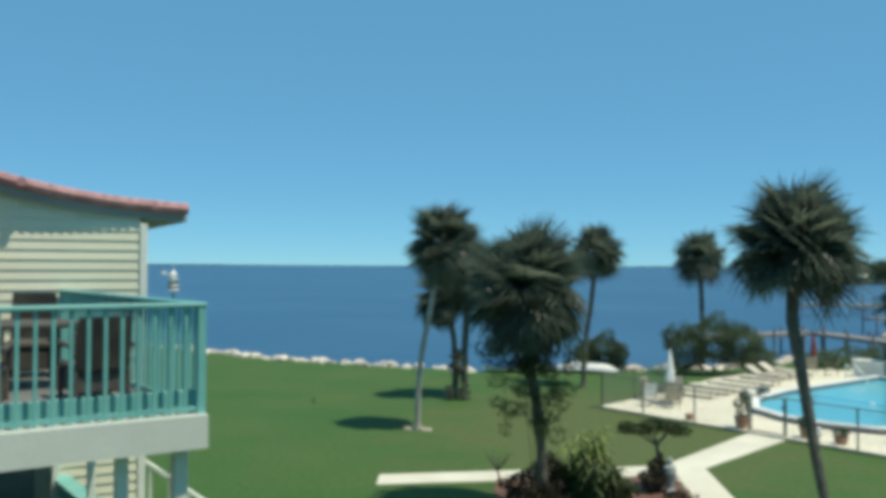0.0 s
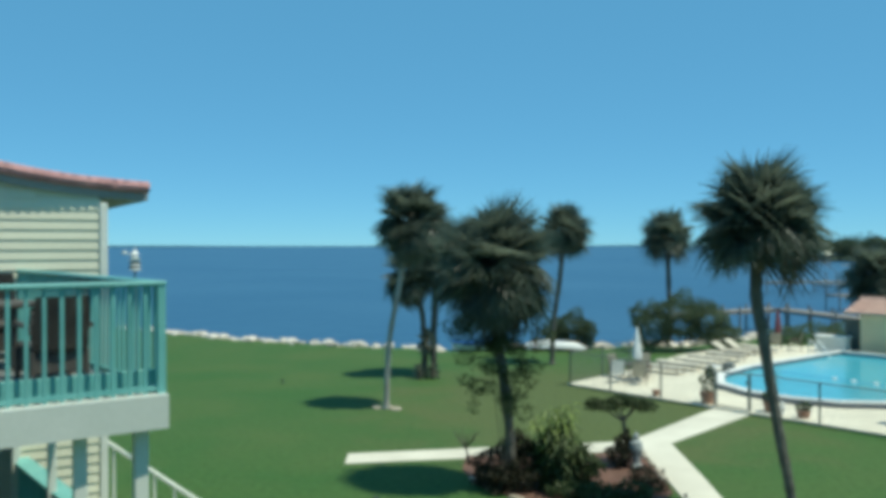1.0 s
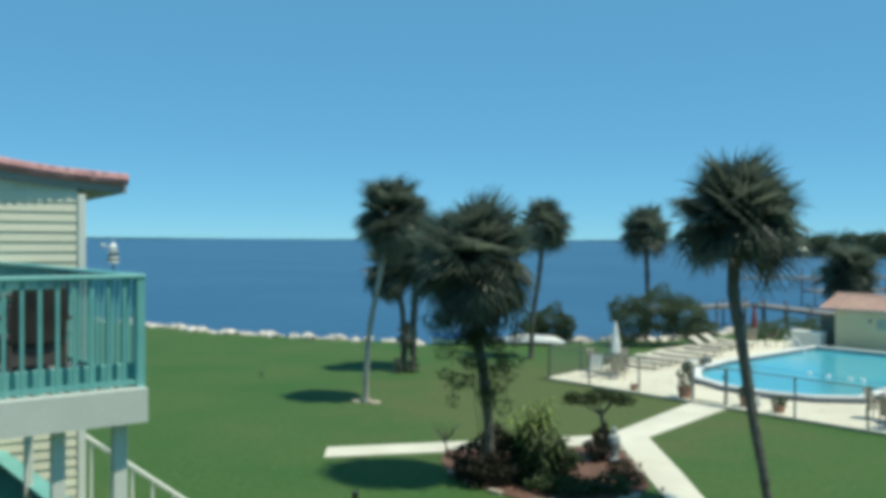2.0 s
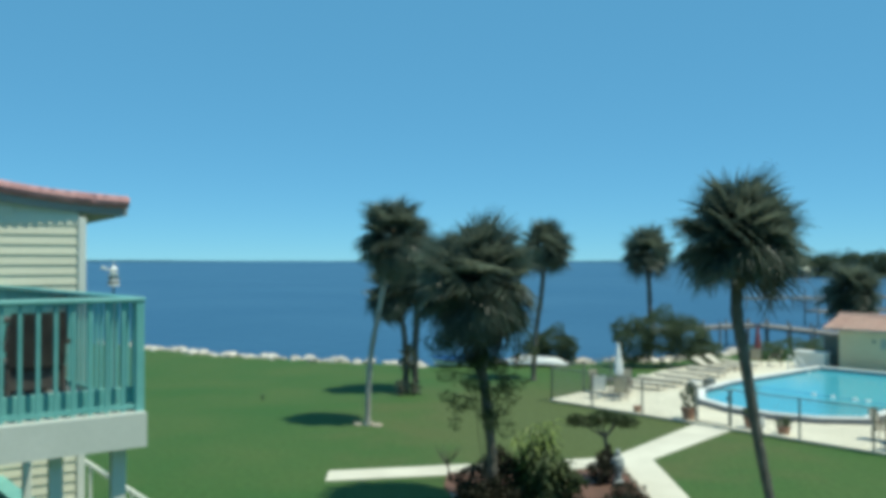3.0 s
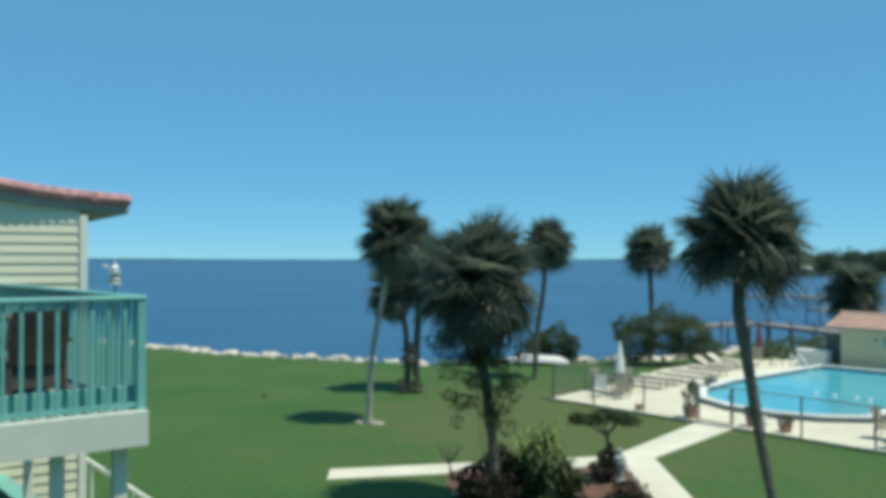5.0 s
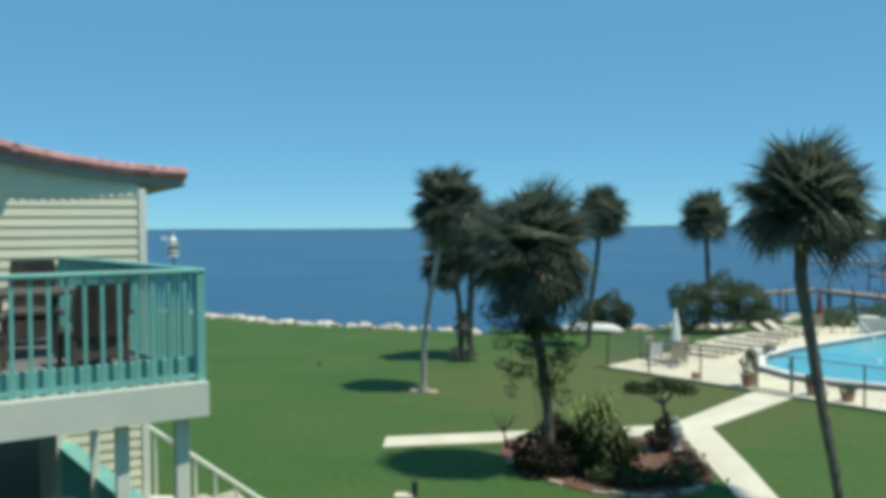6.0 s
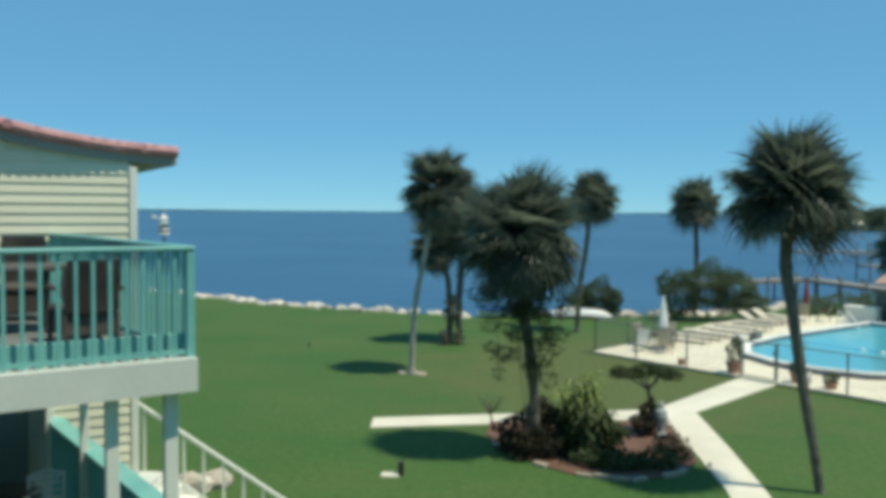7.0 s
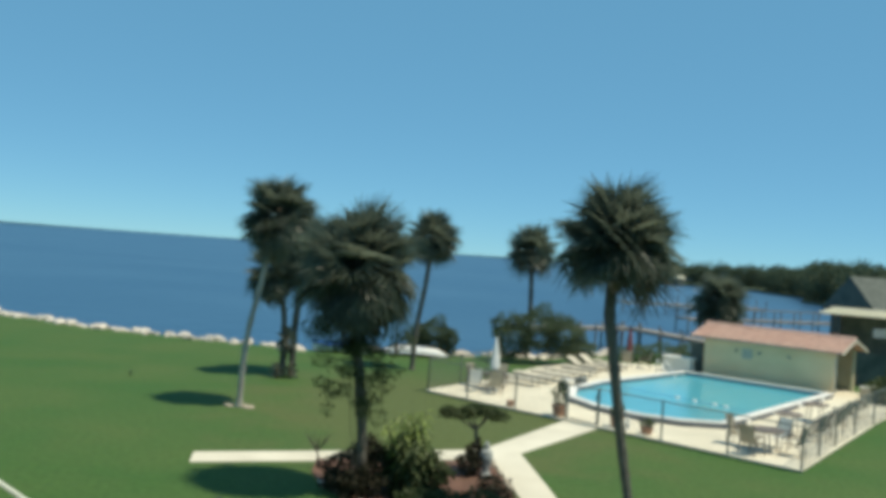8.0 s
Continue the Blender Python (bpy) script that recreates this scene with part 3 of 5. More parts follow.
for x, y in ((-0.1, 0.1), (-3.0, -0.2), (-0.6, 4.8)):
    part("pier", box(B(), x - 0.1, y - 0.1, 0.0, x + 0.1, y + 0.1, FLOOR1 - 0.3), SLABMAT, lower_balcony)

# stairs from the landing to the lawn
stairs = thing("staircase", pose(-5.45, 13.55, 0), "white wooden staircase with railings down to the lawn", "staircase")
part("landing", box(B(), -0.1, -1.1, FLOOR1 - 0.12, 0.35, 0.0, FLOOR1), SLABMAT, stairs)
for i in range(7):
    x = 0.35 + i * 0.27
    z = FLOOR1 - (i + 1) * FLOOR1 / 8
    part("tread", box(B(), x, -1.05, z - 0.05, x + 0.29, -0.03, z, 0.006), TRIM, stairs)
    part("riser", box(B(), x, -1.04, z - 0.0, x + 0.02, -0.04, z + FLOOR1 / 8 - 0.05), TRIM, stairs)
for y in (-1.08, 0.0):
    bm = B()
    beam(bm, (0.3, y, FLOOR1 - 0.12), (2.3, y, -0.02), 0.045, 0.27)
    part("stringer", bm, TRIM, stairs)
    if y < -0.5:
        continue
    bm = B()
    beam(bm, (-0.15, y, FLOOR1 + 1.12), (2.3, y, 0.98), 0.06, 0.045)
    part("handrail", bm, TRIM, stairs)
    for i in range(8):
        x = 0.0 + i * 0.32
        zt = FLOOR1 + 1.12 - (x + 0.15) * (FLOOR1 + 0.14) / 2.45
        zb = FLOOR1 - 0.1 - max(0, x - 0.3) * (FLOOR1 - 0.1) / 2.0
        part("baluster", box(B(), x - 0.018, y - 0.018, max(0, zb), x + 0.018, y + 0.018, zt), TRIM, stairs)


# ---- palms ----
def frond_mesh(name, seed, stem, blade, spread, droop, material, segs=17):
    """A fan leaf: a stalk along x, then folded segments joined for the inner half, split and bending down towards their tips."""
    r = random.Random(seed)
    bm = B()
    pts = [Vector((stem * t, 0, 0.12 * stem * math.sin(t * 1.8) - droop * 0.15 * t * t)) for t in (0, 0.5, 1.0)]
    swept(bm, pts, [0.022, 0.016, 0.012], 4)
    tip = pts[-1]
    half_step = spread / (segs - 1)
    for i in range(segs):
        a = (i / (segs - 1) - 0.5) * 2 * spread
        twist = r.uniform(-0.10, 0.10)
        L = blade * (0.70 + 0.30 * math.cos(a * 0.75)) * r.uniform(0.86, 1.10)
        sag = r.uniform(0.8, 1.5)
        prev = None
        for t, w in ((0.0, 0.008), (0.28, 1.0), (0.52, 0.92), (0.78, 0.42), (1.0, 0.04)):
            b = a + twist * max(0, t - 0.4)
            d = Vector((math.cos(b), math.sin(b), 0))
            side = Vector((-math.sin(b), math.cos(b), 0))
            wide = w * half_step * L * min(t, 0.55) if t else w
            c = tip + d * L * t * (1 - 0.10 * droop * t) + Vector((0, 0, 0.14 * L * t - (0.12 + droop) * L * t * t - (0.10 + droop) * sag * L * max(0, t - 0.5) ** 1.5))
            up = Vector((0, 0, wide * 0.9))
            row = (bm.verts.new(c - side * wide + up), bm.verts.new(c), bm.verts.new(c + side * wide + up))
            if prev:
                bm.faces.new((prev[0], prev[1], row[1], row[0]))
                bm.faces.new((prev[1], prev[2], row[2], row[1]))
            prev = row
    return mesh_from(name, bm, material)


UPRIGHT = [frond_mesh("frond", s, 0.60, 0.80, 1.7, 0.02 * s, FROND, 25) for s in range(4)]
FRONDS = [frond_mesh("frond", 30 + s, 0.58, 0.80, 1.75, 0.10 + 0.10 * s, FROND, 25) for s in range(5)]
INNER = [frond_mesh("frond", 20 + s, 0.30, 0.62, 1.6, 0.15 + 0.2 * s, FROND, 15) for s in range(3)]
DEAD = [frond_mesh("frond", 9 + s, 0.50, 0.66, 1.1, 0.8, DRYFROND, 11) for s in range(2)]


def palm(base, path, crown, r0, r1, count, label, bark, seed, size=1.0, tall=1.0, hang=0.25, dry=0.10):
    """A cabbage palm: a bent trunk, old leaf bases, and single fan leaves from upright to hanging; r0 and r1 are the radii at foot and crown."""
    rnd = random.Random(seed)
    random.seed(seed)
    t = thing("palm_tree", pose(*base), label, "palm tree", "palms on the lawn")
    pts = [Vector((0, 0, -0.1))] + [Vector(p) for p in path] + [Vector(crown)]
    fine = []
    for i in range(len(pts) - 1):
        p0, p1, p2, p3 = pts[max(i - 1, 0)], pts[i], pts[i + 1], pts[min(i + 2, len(pts) - 1)]
        for k in range(8):
            u = k / 8
            fine.append(0.5 * ((2 * p1) + (p2 - p0) * u + (2 * p0 - 5 * p1 + 4 * p2 - p3) * u * u + (3 * p1 - p0 - 3 * p2 + p3) * u ** 3))
    fine.append(pts[-1])
    n = len(fine)
    radii = [(r0 + (r1 - r0) * i / n) * (1.4 if i == 0 else 1.15 if i == 1 else 1.0) * (1 + 0.05 * (i % 2) + 0.04 * math.sin(i * 1.9)) for i in range(n)]
    part("trunk", swept(B(), fine, radii, 10, 0.06), bark, t, "ringed grey-brown trunk")
    top = Vector(crown)
    bm = lathe(B(), [(r1 * 0.9, -0.85), (r1 * 1.5, -0.45), (r1 * 1.9, -0.1), (r1 * 1.5, 0.15), (0.03, 0.45)], 10, top)
    part("crown_heart", bm, DRYFROND, t, "brown bulb of old leaf bases")
    inner = count // 4
    for i in range(count + inner):
        outer = i < count
        u = (i + 0.5) / count if outer else (i - count + 0.5) / inner
        az = i * 2.39996 + rnd.uniform(-0.3, 0.3)
        el = math.asin(max(-0.93, min(0.99, 0.98 - (1.0 + 0.75 + hang) * u))) + rnd.uniform(-0.14, 0.14)
        dead = outer and u > 1 - dry and rnd.random() < 0.6
        me = rnd.choice(DEAD if dead else INNER if not outer else UPRIGHT if el > 0.25 else FRONDS)
        o = part("frond", me, None, t, "dry brown hanging leaf" if dead else "")
        k = size * rnd.uniform(0.82, 1.12) * (1 + (tall - 1) * max(0, math.sin(el)))
        o.matrix_local = (Matrix.Translation(top + Vector((0, 0, 0.15 - 0.45 * u)))
                          @ Matrix.Rotation(az, 4, "Z") @ Matrix.Rotation(-el, 4, "Y") @ Matrix.Rotation(rnd.uniform(-0.9, 0.9), 4, "X") @ Matrix.Scale(k, 4))
    return t


palm((6.71, 17.74, 0), [(-0.15, 0.0, 0.84), (-0.37, 0, 1.98), (-0.63, 0, 3.56), (-0.80, 0, 4.7)], (-0.70, 0.0, 5.95), 0.088, 0.128, 104, "tall single palm with a full dark green crown", TRUNK, 23, 1.03, 1.0, -0.4)
palm((1.15, 20.1, 0), [(-0.07, 0, 1.35), (-0.19, 0, 2.5), (-0.38, 0, 3.7)], (-0.38, 0.0, 5.0), 0.105, 0.135, 110, "stout palm with a dense crown growing from a planting bed", TRUNK, 5, 1.15, 1.04, 0.1, 0.16)
palm((-2.6, 29.9, 0), [(0.1, 0, 2.2), (0.45, 0, 4.2)], (0.85, 0.1, 6.3), 0.10, 0.085, 80, "slim palm with a pale leaning trunk", PALETRUNK, 7, 1.05, 1.15, 0.1)
palm((-1.62, 37.2, 0), [(0.0, 0, 1.5), (-0.12, 0, 2.9)], (-0.65, 0.1, 4.25), 0.125, 0.12, 56, "palm with a low crown in a clump of three", TRUNK, 8, 1.0, 1.0, 0.2)
palm((-1.22, 37.6, 0), [(0, 0, 1.8), (0.1, 0, 3.6)], (0.25, 0.1, 5.2), 0.145, 0.135, 72, "palm with a heavy crown in a clump of three", TRUNK, 9, 1.25, 1.0, 0.2)
palm((4.2, 41.2, 0), [(0.1, 0, 2.0), (0.38, 0, 4.0)], (0.58, 0.1, 6.15), 0.12, 0.11, 64, "slim palm near the beached boat", TRUNK, 11, 1.05, 1.0, -0.15)
palm((11.75, 50.0, 0), [(0, 0, 2.0), (-0.05, 0, 4.0)], (-0.1, 0.1, 5.9), 0.14, 0.13, 64, "slim palm rising out of the shore bushes", TRUNK, 12, 1.25, 1.0, -0.4)
palm((24.6, 52.7, 0), [(0, 0, 1.0), (-0.1, 0, 2.2)], (-0.1, 0.1, 3.6), 0.2, 0.2, 100, "low bushy palm behind the pool house", TRUNK, 13, 1.5, 1.0, 0.35)


# a young palm and tufts of seedlings at the foot of the clump
palm((-1.5, 37.0, 0), [(0.0, 0, 0.5), (-0.02, 0, 1.0)], (0.0, 0.0, 1.55), 0.05, 0.06, 18, "young palm sprouting beside the clump", TRUNK, 14, 0.42, 1.0, 0.0)
palm((-1.25, 36.7, 0), [(0.0, 0, 0.05)], (0.0, 0.0, 0.2), 0.04, 0.05, 12, "low palm seedling in the grass under the clump", TRUNK, 15, 0.36, 1.0, -0.8)
palm((-1.8, 36.6, 0), [(0.0, 0, 0.05)], (0.0, 0.0, 0.2), 0.04, 0.05, 10, "low palm seedling in the grass under the clump", TRUNK, 16, 0.30, 1.0, -0.8)


# ---- shrubs ----
def shrub(name, at, blobs, count, size, material, label, category, seed, stems=5, height=0.8, trunk_r=0.03, bark=TRUNK):
    rng = np.random.default_rng(seed)
    random.seed(seed)
    t = thing(name, pose(*at), label, category)
    for i in range(stems):
        b = blobs[i % len(blobs)]
        s = Vector((random.uniform(-0.12, 0.12), random.uniform(-0.12, 0.12), -0.03))
        e = Vector(b[:3]) + Vector([random.uniform(-0.4, 0.4) * q for q in b[3:6]])
        mid = (s + e) / 2 + Vector((random.uniform(-0.1, 0.1), random.uniform(-0.1, 0.1), 0.1))
        part("stem", swept(B(), [s, mid, e], [trunk_r, trunk_r * 0.7, trunk_r * 0.3], 6), bark, t)
    part("foliage", leaf_cloud("foliage", blobs, count, size, material, rng), material, t)
    return t


shrub("shore_bush", (5.9, 47.2, 0), [(0, 0, 1.1, 1.15, 0.9, 1.0), (0.7, 0, 0.8, 0.6, 0.7, 0.7), (-0.6, 0, 0.8, 0.6, 0.7, 0.7), (-0.95, 0, 0.85, 0.65, 0.6, 0.75)], 15000, 0.052, SEAGRAPE, "rounded dark green bush at the water's edge", "bush", 21)
shrub("shore_bush", (11.4, 46.2, 0), [(-1.4, 0, 1.3, 1.0, 0.9, 1.2), (0, 0, 1.9, 1.3, 1.0, 1.25), (1.3, 0, 1.6, 1.1, 0.9, 1.2), (2.3, 0.3, 0.9, 0.9, 0.8, 0.8), (-2.1, 0.2, 1.9, 0.45, 0.5, 0.7)], 26000, 0.055, SEAGRAPE, "broad olive-green mangrove bush at the shore", "bush", 22, 7)


# ---- planting bed round the stout palm ----
BED = [(0.1, 23.15), (0.0, 21.8), (0.3, 20.5), (1.05, 19.35), (1.9, 18.55), (3.0, 18.2), (4.1, 18.7), (4.75, 19.8), (4.8, 21.6), (4.78, 23.7), (2.5, 23.3)]
bed = solo("planting_bed", slab(B(), BED, -0.05, 0.03), MULCH, "red mulch planting bed between two paths", "planting bed", kind="structure")
edging = thing("bed_edging", pose(0, 0, 0), "pale concrete kerb stones edging the planting bed", "garden edging")
random.seed(31)
for (a, b) in zip(BED[1:9], BED[2:10]):
    a, b = Vector(a), Vector(b)
    n = max(1, round((b - a).length / 0.42))
    for i in range(n):
        if random.random() < 0.35:
            continue
        p, q = a.lerp(b, (i + 0.04) / n), a.lerp(b, (i + 0.96) / n)
        bm = B()
        h = random.uniform(0.05, 0.10)
        beam(bm, (p.x, p.y, h / 2), (q.x, q.y, h / 2 + random.uniform(-0.015, 0.015)), random.uniform(0.10, 0.16), h)
        part("stone", bm, SAND, edging)
shrub("shrub", (0.95, 20.2, 0), [(-0.1, 0, 0.5, 0.6, 0.5, 0.5), (0.45, 0.3, 0.65, 0.5, 0.45, 0.45), (0.1, -0.4, 0.35, 0.6, 0.4, 0.33), (0.3, 0.4, 0.9, 0.35, 0.35, 0.3)], 3200, 0.065, REDLEAF, "dark copper-leaved shrub at the foot of the palm", "shrub", 41)
shrub("shrub", (2.3, 20.3, 0), [(0, 0, 0.75, 0.62, 0.6, 0.6), (0.3, 0.1, 0.45, 0.62, 0.6, 0.45), (-0.3, -0.2, 0.4, 0.5, 0.5, 0.4), (-0.1, 0.2, 1.0, 0.36, 0.34, 0.28)], 2400, 0.09, SHRUB, "leafy dark green garden shrub", "shrub", 42, 7)


def cane_shrub(at, canes, label, seed):
    """Upright canes carrying long arching leaves, bright at the top and darker below."""
    rnd = random.Random(seed)
    random.seed(seed)
    t = thing("shrub", pose(*at), label, "shrub")
    for c in range(canes):
        a, lean, h = rnd.uniform(0, 6.28), rnd.uniform(0.1, 0.75), rnd.uniform(0.8, 1.95)
        foot = Vector((math.cos(a) * 0.12, math.sin(a) * 0.12, -0.03))
        head = Vector((math.cos(a) * lean * (1.9 - h * 0.7), math.sin(a) * lean * (1.9 - h * 0.7), h))
        mid = foot.lerp(head, 0.5) - Vector((math.cos(a), math.sin(a), 0)) * 0.06
        part("stem", swept(B(), [foot, mid, head], [0.018, 0.014, 0.008], 6), TRUNK, t)
        bm = B()
        for k in range(30):
            u = 0.35 + 0.65 * k / 29
            p = foot.lerp(mid, u * 2) if u < 0.5 else mid.lerp(head, u * 2 - 1)
            b = k * 2.4 + rnd.uniform(-0.4, 0.4)
            d, s_ = Vector((math.cos(b), math.sin(b), 0)), Vector((-math.sin(b), math.cos(b), 0))
            L, w, rise = rnd.uniform(0.20, 0.36), rnd.uniform(0.022, 0.036), rnd.uniform(0.25, 0.9)
            prev = None
            for q, ww in ((0, 0.3), (0.4, 1.0), (0.75, 0.7), (1, 0.05)):
                m = p + d * L * q + Vector((0, 0, L * (rise * q - 1.1 * q * q)))
                row = (bm.verts.new(m - s_ * w * ww), bm.verts.new(m - Vector((0, 0, w * ww * 0.5))), bm.verts.new(m + s_ * w * ww))
                if prev:
                    bm.faces.new((prev[0], prev[1], row[1], row[0]))
                    bm.faces.new((prev[1], prev[2], row[2], row[1]))
                prev = row
        part("foliage", bm, YELLOWLEAF if h > 1.48 else SHRUB, t)
    return t


cane_shrub((2.18, 20.0, 0), 28, "croton with bright yellow-green top leaves", 43)
small = thing("garden_tree", pose(4.15, 22.4, 0), "small flat-topped tree with a single thin trunk", "tree")
part("trunk", swept(B(), [(0, 0, -0.05), (0.05, 0, 0.5), (-0.03, 0, 1.0), (-0.05, 0, 1.25)], [0.075, 0.06, 0.05, 0.04], 8, 0.1), TRUNK, small)
for dx, dy, dz in ((-0.9, 0, 1.62), (-0.5, 0.2, 1.5), (0.4, 0.1, 1.55), (0.2, -0.2, 1.6), (-0.2, 0.1, 1.7)):
    part("branch", swept(B(), [(-0.04, 0, 1.1), (dx * 0.5, dy * 0.5, 1.35), (dx, dy, dz)], [0.03, 0.022, 0.008], 6), TRUNK, small)
canopy = [(-0.55, 0, 1.5, 0.5, 0.3, 0.13), (0.3, 0.1, 1.55, 0.45, 0.35, 0.14), (-0.1, 0, 1.65, 0.4, 0.3, 0.12), (-0.80, 0, 1.60, 0.24, 0.2, 0.11), (0.55, 0.1, 1.45, 0.3, 0.25, 0.12)]
part("foliage", leaf_cloud("foliage", canopy, 2200, 0.04, SHRUB, np.random.default_rng(44)), SHRUB, small)
shrub("shrub", (3.95, 22.0, 0), [(0, 0, 0.35, 0.3, 0.3, 0.33), (0.15, 0.2, 0.6, 0.25, 0.22, 0.28)], 900, 0.06, REDLEAF, "dark reddish shrub under the small tree", "shrub", 45)
shrub("shrub", (2.9, 19.1, 0), [(0, 0, 0.2, 0.6, 0.4, 0.2), (0.8, 0.2, 0.2, 0.5, 0.4, 0.2), (-0.6, 0.2, 0.2, 0.45, 0.35, 0.2)], 1600, 0.06, SHRUB, "low dark ground shrub at the bed's edge", "shrub", 46)
shrub("shrub", (4.25, 20.6, 0), [(0, 0, 0.2, 0.3, 0.5, 0.2), (0.1, -0.7, 0.18, 0.3, 0.35, 0.16)], 800, 0.05, REDLEAF, "low reddish shrub beside the path", "shrub", 47)
# thin bare shrub standing by the stub path
bare = thing("bare_shrub", pose(0.15, 22.3, 0), "small bare branching shrub beside the path", "shrub")
random.seed(51)
part("stem", swept(B(), [(0, 0, -0.05), (-0.02, 0, 0.3), (-0.08, 0, 0.5)], [0.03, 0.025, 0.018], 6), TRUNK, bare)
for i in range(9):
    a = random.uniform(0, 6.28)
    L = random.uniform(0.3, 0.6)
    part("branch", swept(B(), [(-0.06, 0, 0.4), (-0.06 + math.cos(a) * L * 0.5, math.sin(a) * L * 0.3, 0.62), (-0.06 + math.cos(a) * L, math.sin(a) * L * 0.5, 0.72 + L * 0.4)], [0.016, 0.012, 0.005], 5), TRUNK, bare)
# thin twiggy growth on the lower trunk of the palm
rr_ = random.Random(77)
twigs = []
for k in range(44):
    z = rr_.triangular(1.7, 3.9, 3.6)
    twigs.append((rr_.gauss(-0.15, 0.25 + 0.20 * (z - 1.7)), rr_.uniform(-0.5, 0.35), z, rr_.uniform(0.15, 0.36), rr_.uniform(0.15, 0.32), rr_.uniform(0.12, 0.26)))
twigs += [(-0.75, 0, 1.95, 0.16, 0.14, 0.2), (-0.62, 0, 2.35, 0.2, 0.15, 0.22), (0.55, 0, 2.5, 0.2, 0.15, 0.15)]
shrub("garden_tree", (0.98, 19.85, 0), twigs, 11000, 0.028, SHRUB, "thin open tree growing through the palm", "tree", 48, 6, 1.5, 0.010)
urn = thing("garden_statue", pose(4.35, 22.0, 0), "pale weathered stone garden ornament in the bed", "ornament")
part("body", lathe(B(), [(0.13, 0.0), (0.15, 0.08), (0.09, 0.14), (0.11, 0.32), (0.17, 0.50), (0.15, 0.66), (0.07, 0.73), (0.08, 0.82), (0.03, 0.9)], 14), GREYSTONE, urn)
for x, y in ((4.8, 21.0), (4.8, 18.9)):
    lt = thing("path_light", pose(x, y, 0), "short dark garden light beside the path", "garden light", "path lights")
    part("stake", tube(B(), (0, 0, -0.05), (0, 0, 0.2), 0.012), BLACK, lt)
    part("head", lathe(B(), [(0.02, 0.18), (0.04, 0.19), (0.035, 0.23), (0.01, 0.25)], 10), BLACK, lt)
sp = thing("sprinkler", pose(-7.25, 35.2, 0), "short dark sprinkler riser standing in the lawn", "sprinkler")
part("riser", tube(B(), (0, 0, -0.05), (0, 0, 0.15), 0.03, 0.026, 8), BLACK, sp)
part("head", lathe(B(), [(0.04, 0.145), (0.05, 0.16), (0.045, 0.20), (0.02, 0.215)], 10), BLACK, sp)
box_lid = thing("valve_box", pose(-1.95, 18.3, 0), "small dark post beside a pale slab in the grass", "garden fixture")
part("slab", box(B(), -0.28, -0.14, -0.02, 0.1, 0.14, 0.03, 0.01), CONCRETE, box_lid)
part("post", box(B(), 0.08, -0.05, 0, 0.2, 0.08, 0.3, 0.015), BLACK, box_lid)
# pale stones at the pale trunk's foot
for dx, dy, r in ((-0.3, 0.1, 0.2), (0.35, -0.1, 0.22), (0.1, 0.25, 0.15)):
    bm = B()
    bmesh.ops.create_icosphere(bm, subdivisions=2, radius=r)
    for v in bm.verts:
        v.co *= 1 + 0.25 * noise.noise(v.co * 6 + Vector((dx, dy, 0)))
        v.co.z *= 0.35
    solo("stone", bm, SAND, "flat weathered stone at the foot of a palm", "stone", m=pose(-2.6 + dx, 29.9 + dy, 0.02))


# ---- the rocks along the shore ----
revet = thing("rock_revetment", pose(0, 0, 0), "line of pale limestone boulders along the water's edge", "shore rocks")
ROCKS = []
for s in range(6):
    bm = B()
    bmesh.ops.create_icosphere(bm, subdivisions=2, radius=1.0)
    for v in bm.verts:
        d = v.co.normalized()
        v.co = d * (1 + 0.38 * noise.noise(d * 1.7 + Vector((s * 9, 0, 0))) + 0.16 * noise.noise(d * 4 + Vector((0, s * 7, 0))))
        v.co.z *= 0.72
    ROCKS.append(mesh_from("rock", bm, ROCK))
random.seed(61)
line = [Vector(p) for p in LAND[1:9]]
for a, b in zip(line, line[1:]):
    L = (b - a).length
    far = a.x < -21
    step = 0.9 if far else 0.27
    for i in range(int(L / step)):
        p = a.lerp(b, (i + random.random()) / int(L / step))
        r = random.uniform(0.12, 0.33) * (1.3 if far else 1.15 if a.x > -1 else 1.0)
        o = part("rock", random.choice(ROCKS), None, revet)
        o.matrix_local = Matrix.LocRotScale((p.x + random.uniform(-0.2, 0.3), p.y + random.uniform(-0.7, 0.5), r * 0.35 - 0.05), Euler((random.uniform(-0.4, 0.4), random.uniform(-0.4, 0.4), random.uniform(0, 6.28))), (r * random.uniform(0.8, 1.5), r, r * random.uniform(0.7, 1.1)))


# ---- boat on the grass ----
def hull(bm, L, W, H, n=15):
    rings = []
    for i in range(n):
        t = i / (n - 1) * 2 - 1
        w = W / 2 * max(0.02, (1 - abs(t) ** 2.4))
        sheer = H * (0.75 + 0.25 * t * t)
        ring_ = []
        for j in range(9):
            a = math.pi * j / 8
            ring_.append(bm.verts.new((t * L / 2, -math.cos(a) * w, sheer - math.sin(a) ** 0.85 * sheer * (1 - 0.85 * abs(t) ** 3))))
        rings.append(ring_)
    for a, b in zip(rings, rings[1:]):
        for j in range(8):
            bm.faces.new((a[j], a[j + 1], b[j + 1], b[j]))
    bmesh.ops.recalc_face_normals(bm, faces=bm.faces)
    bmesh.ops.solidify(bm, geom=bm.faces[:], thickness=0.03)
    return bm


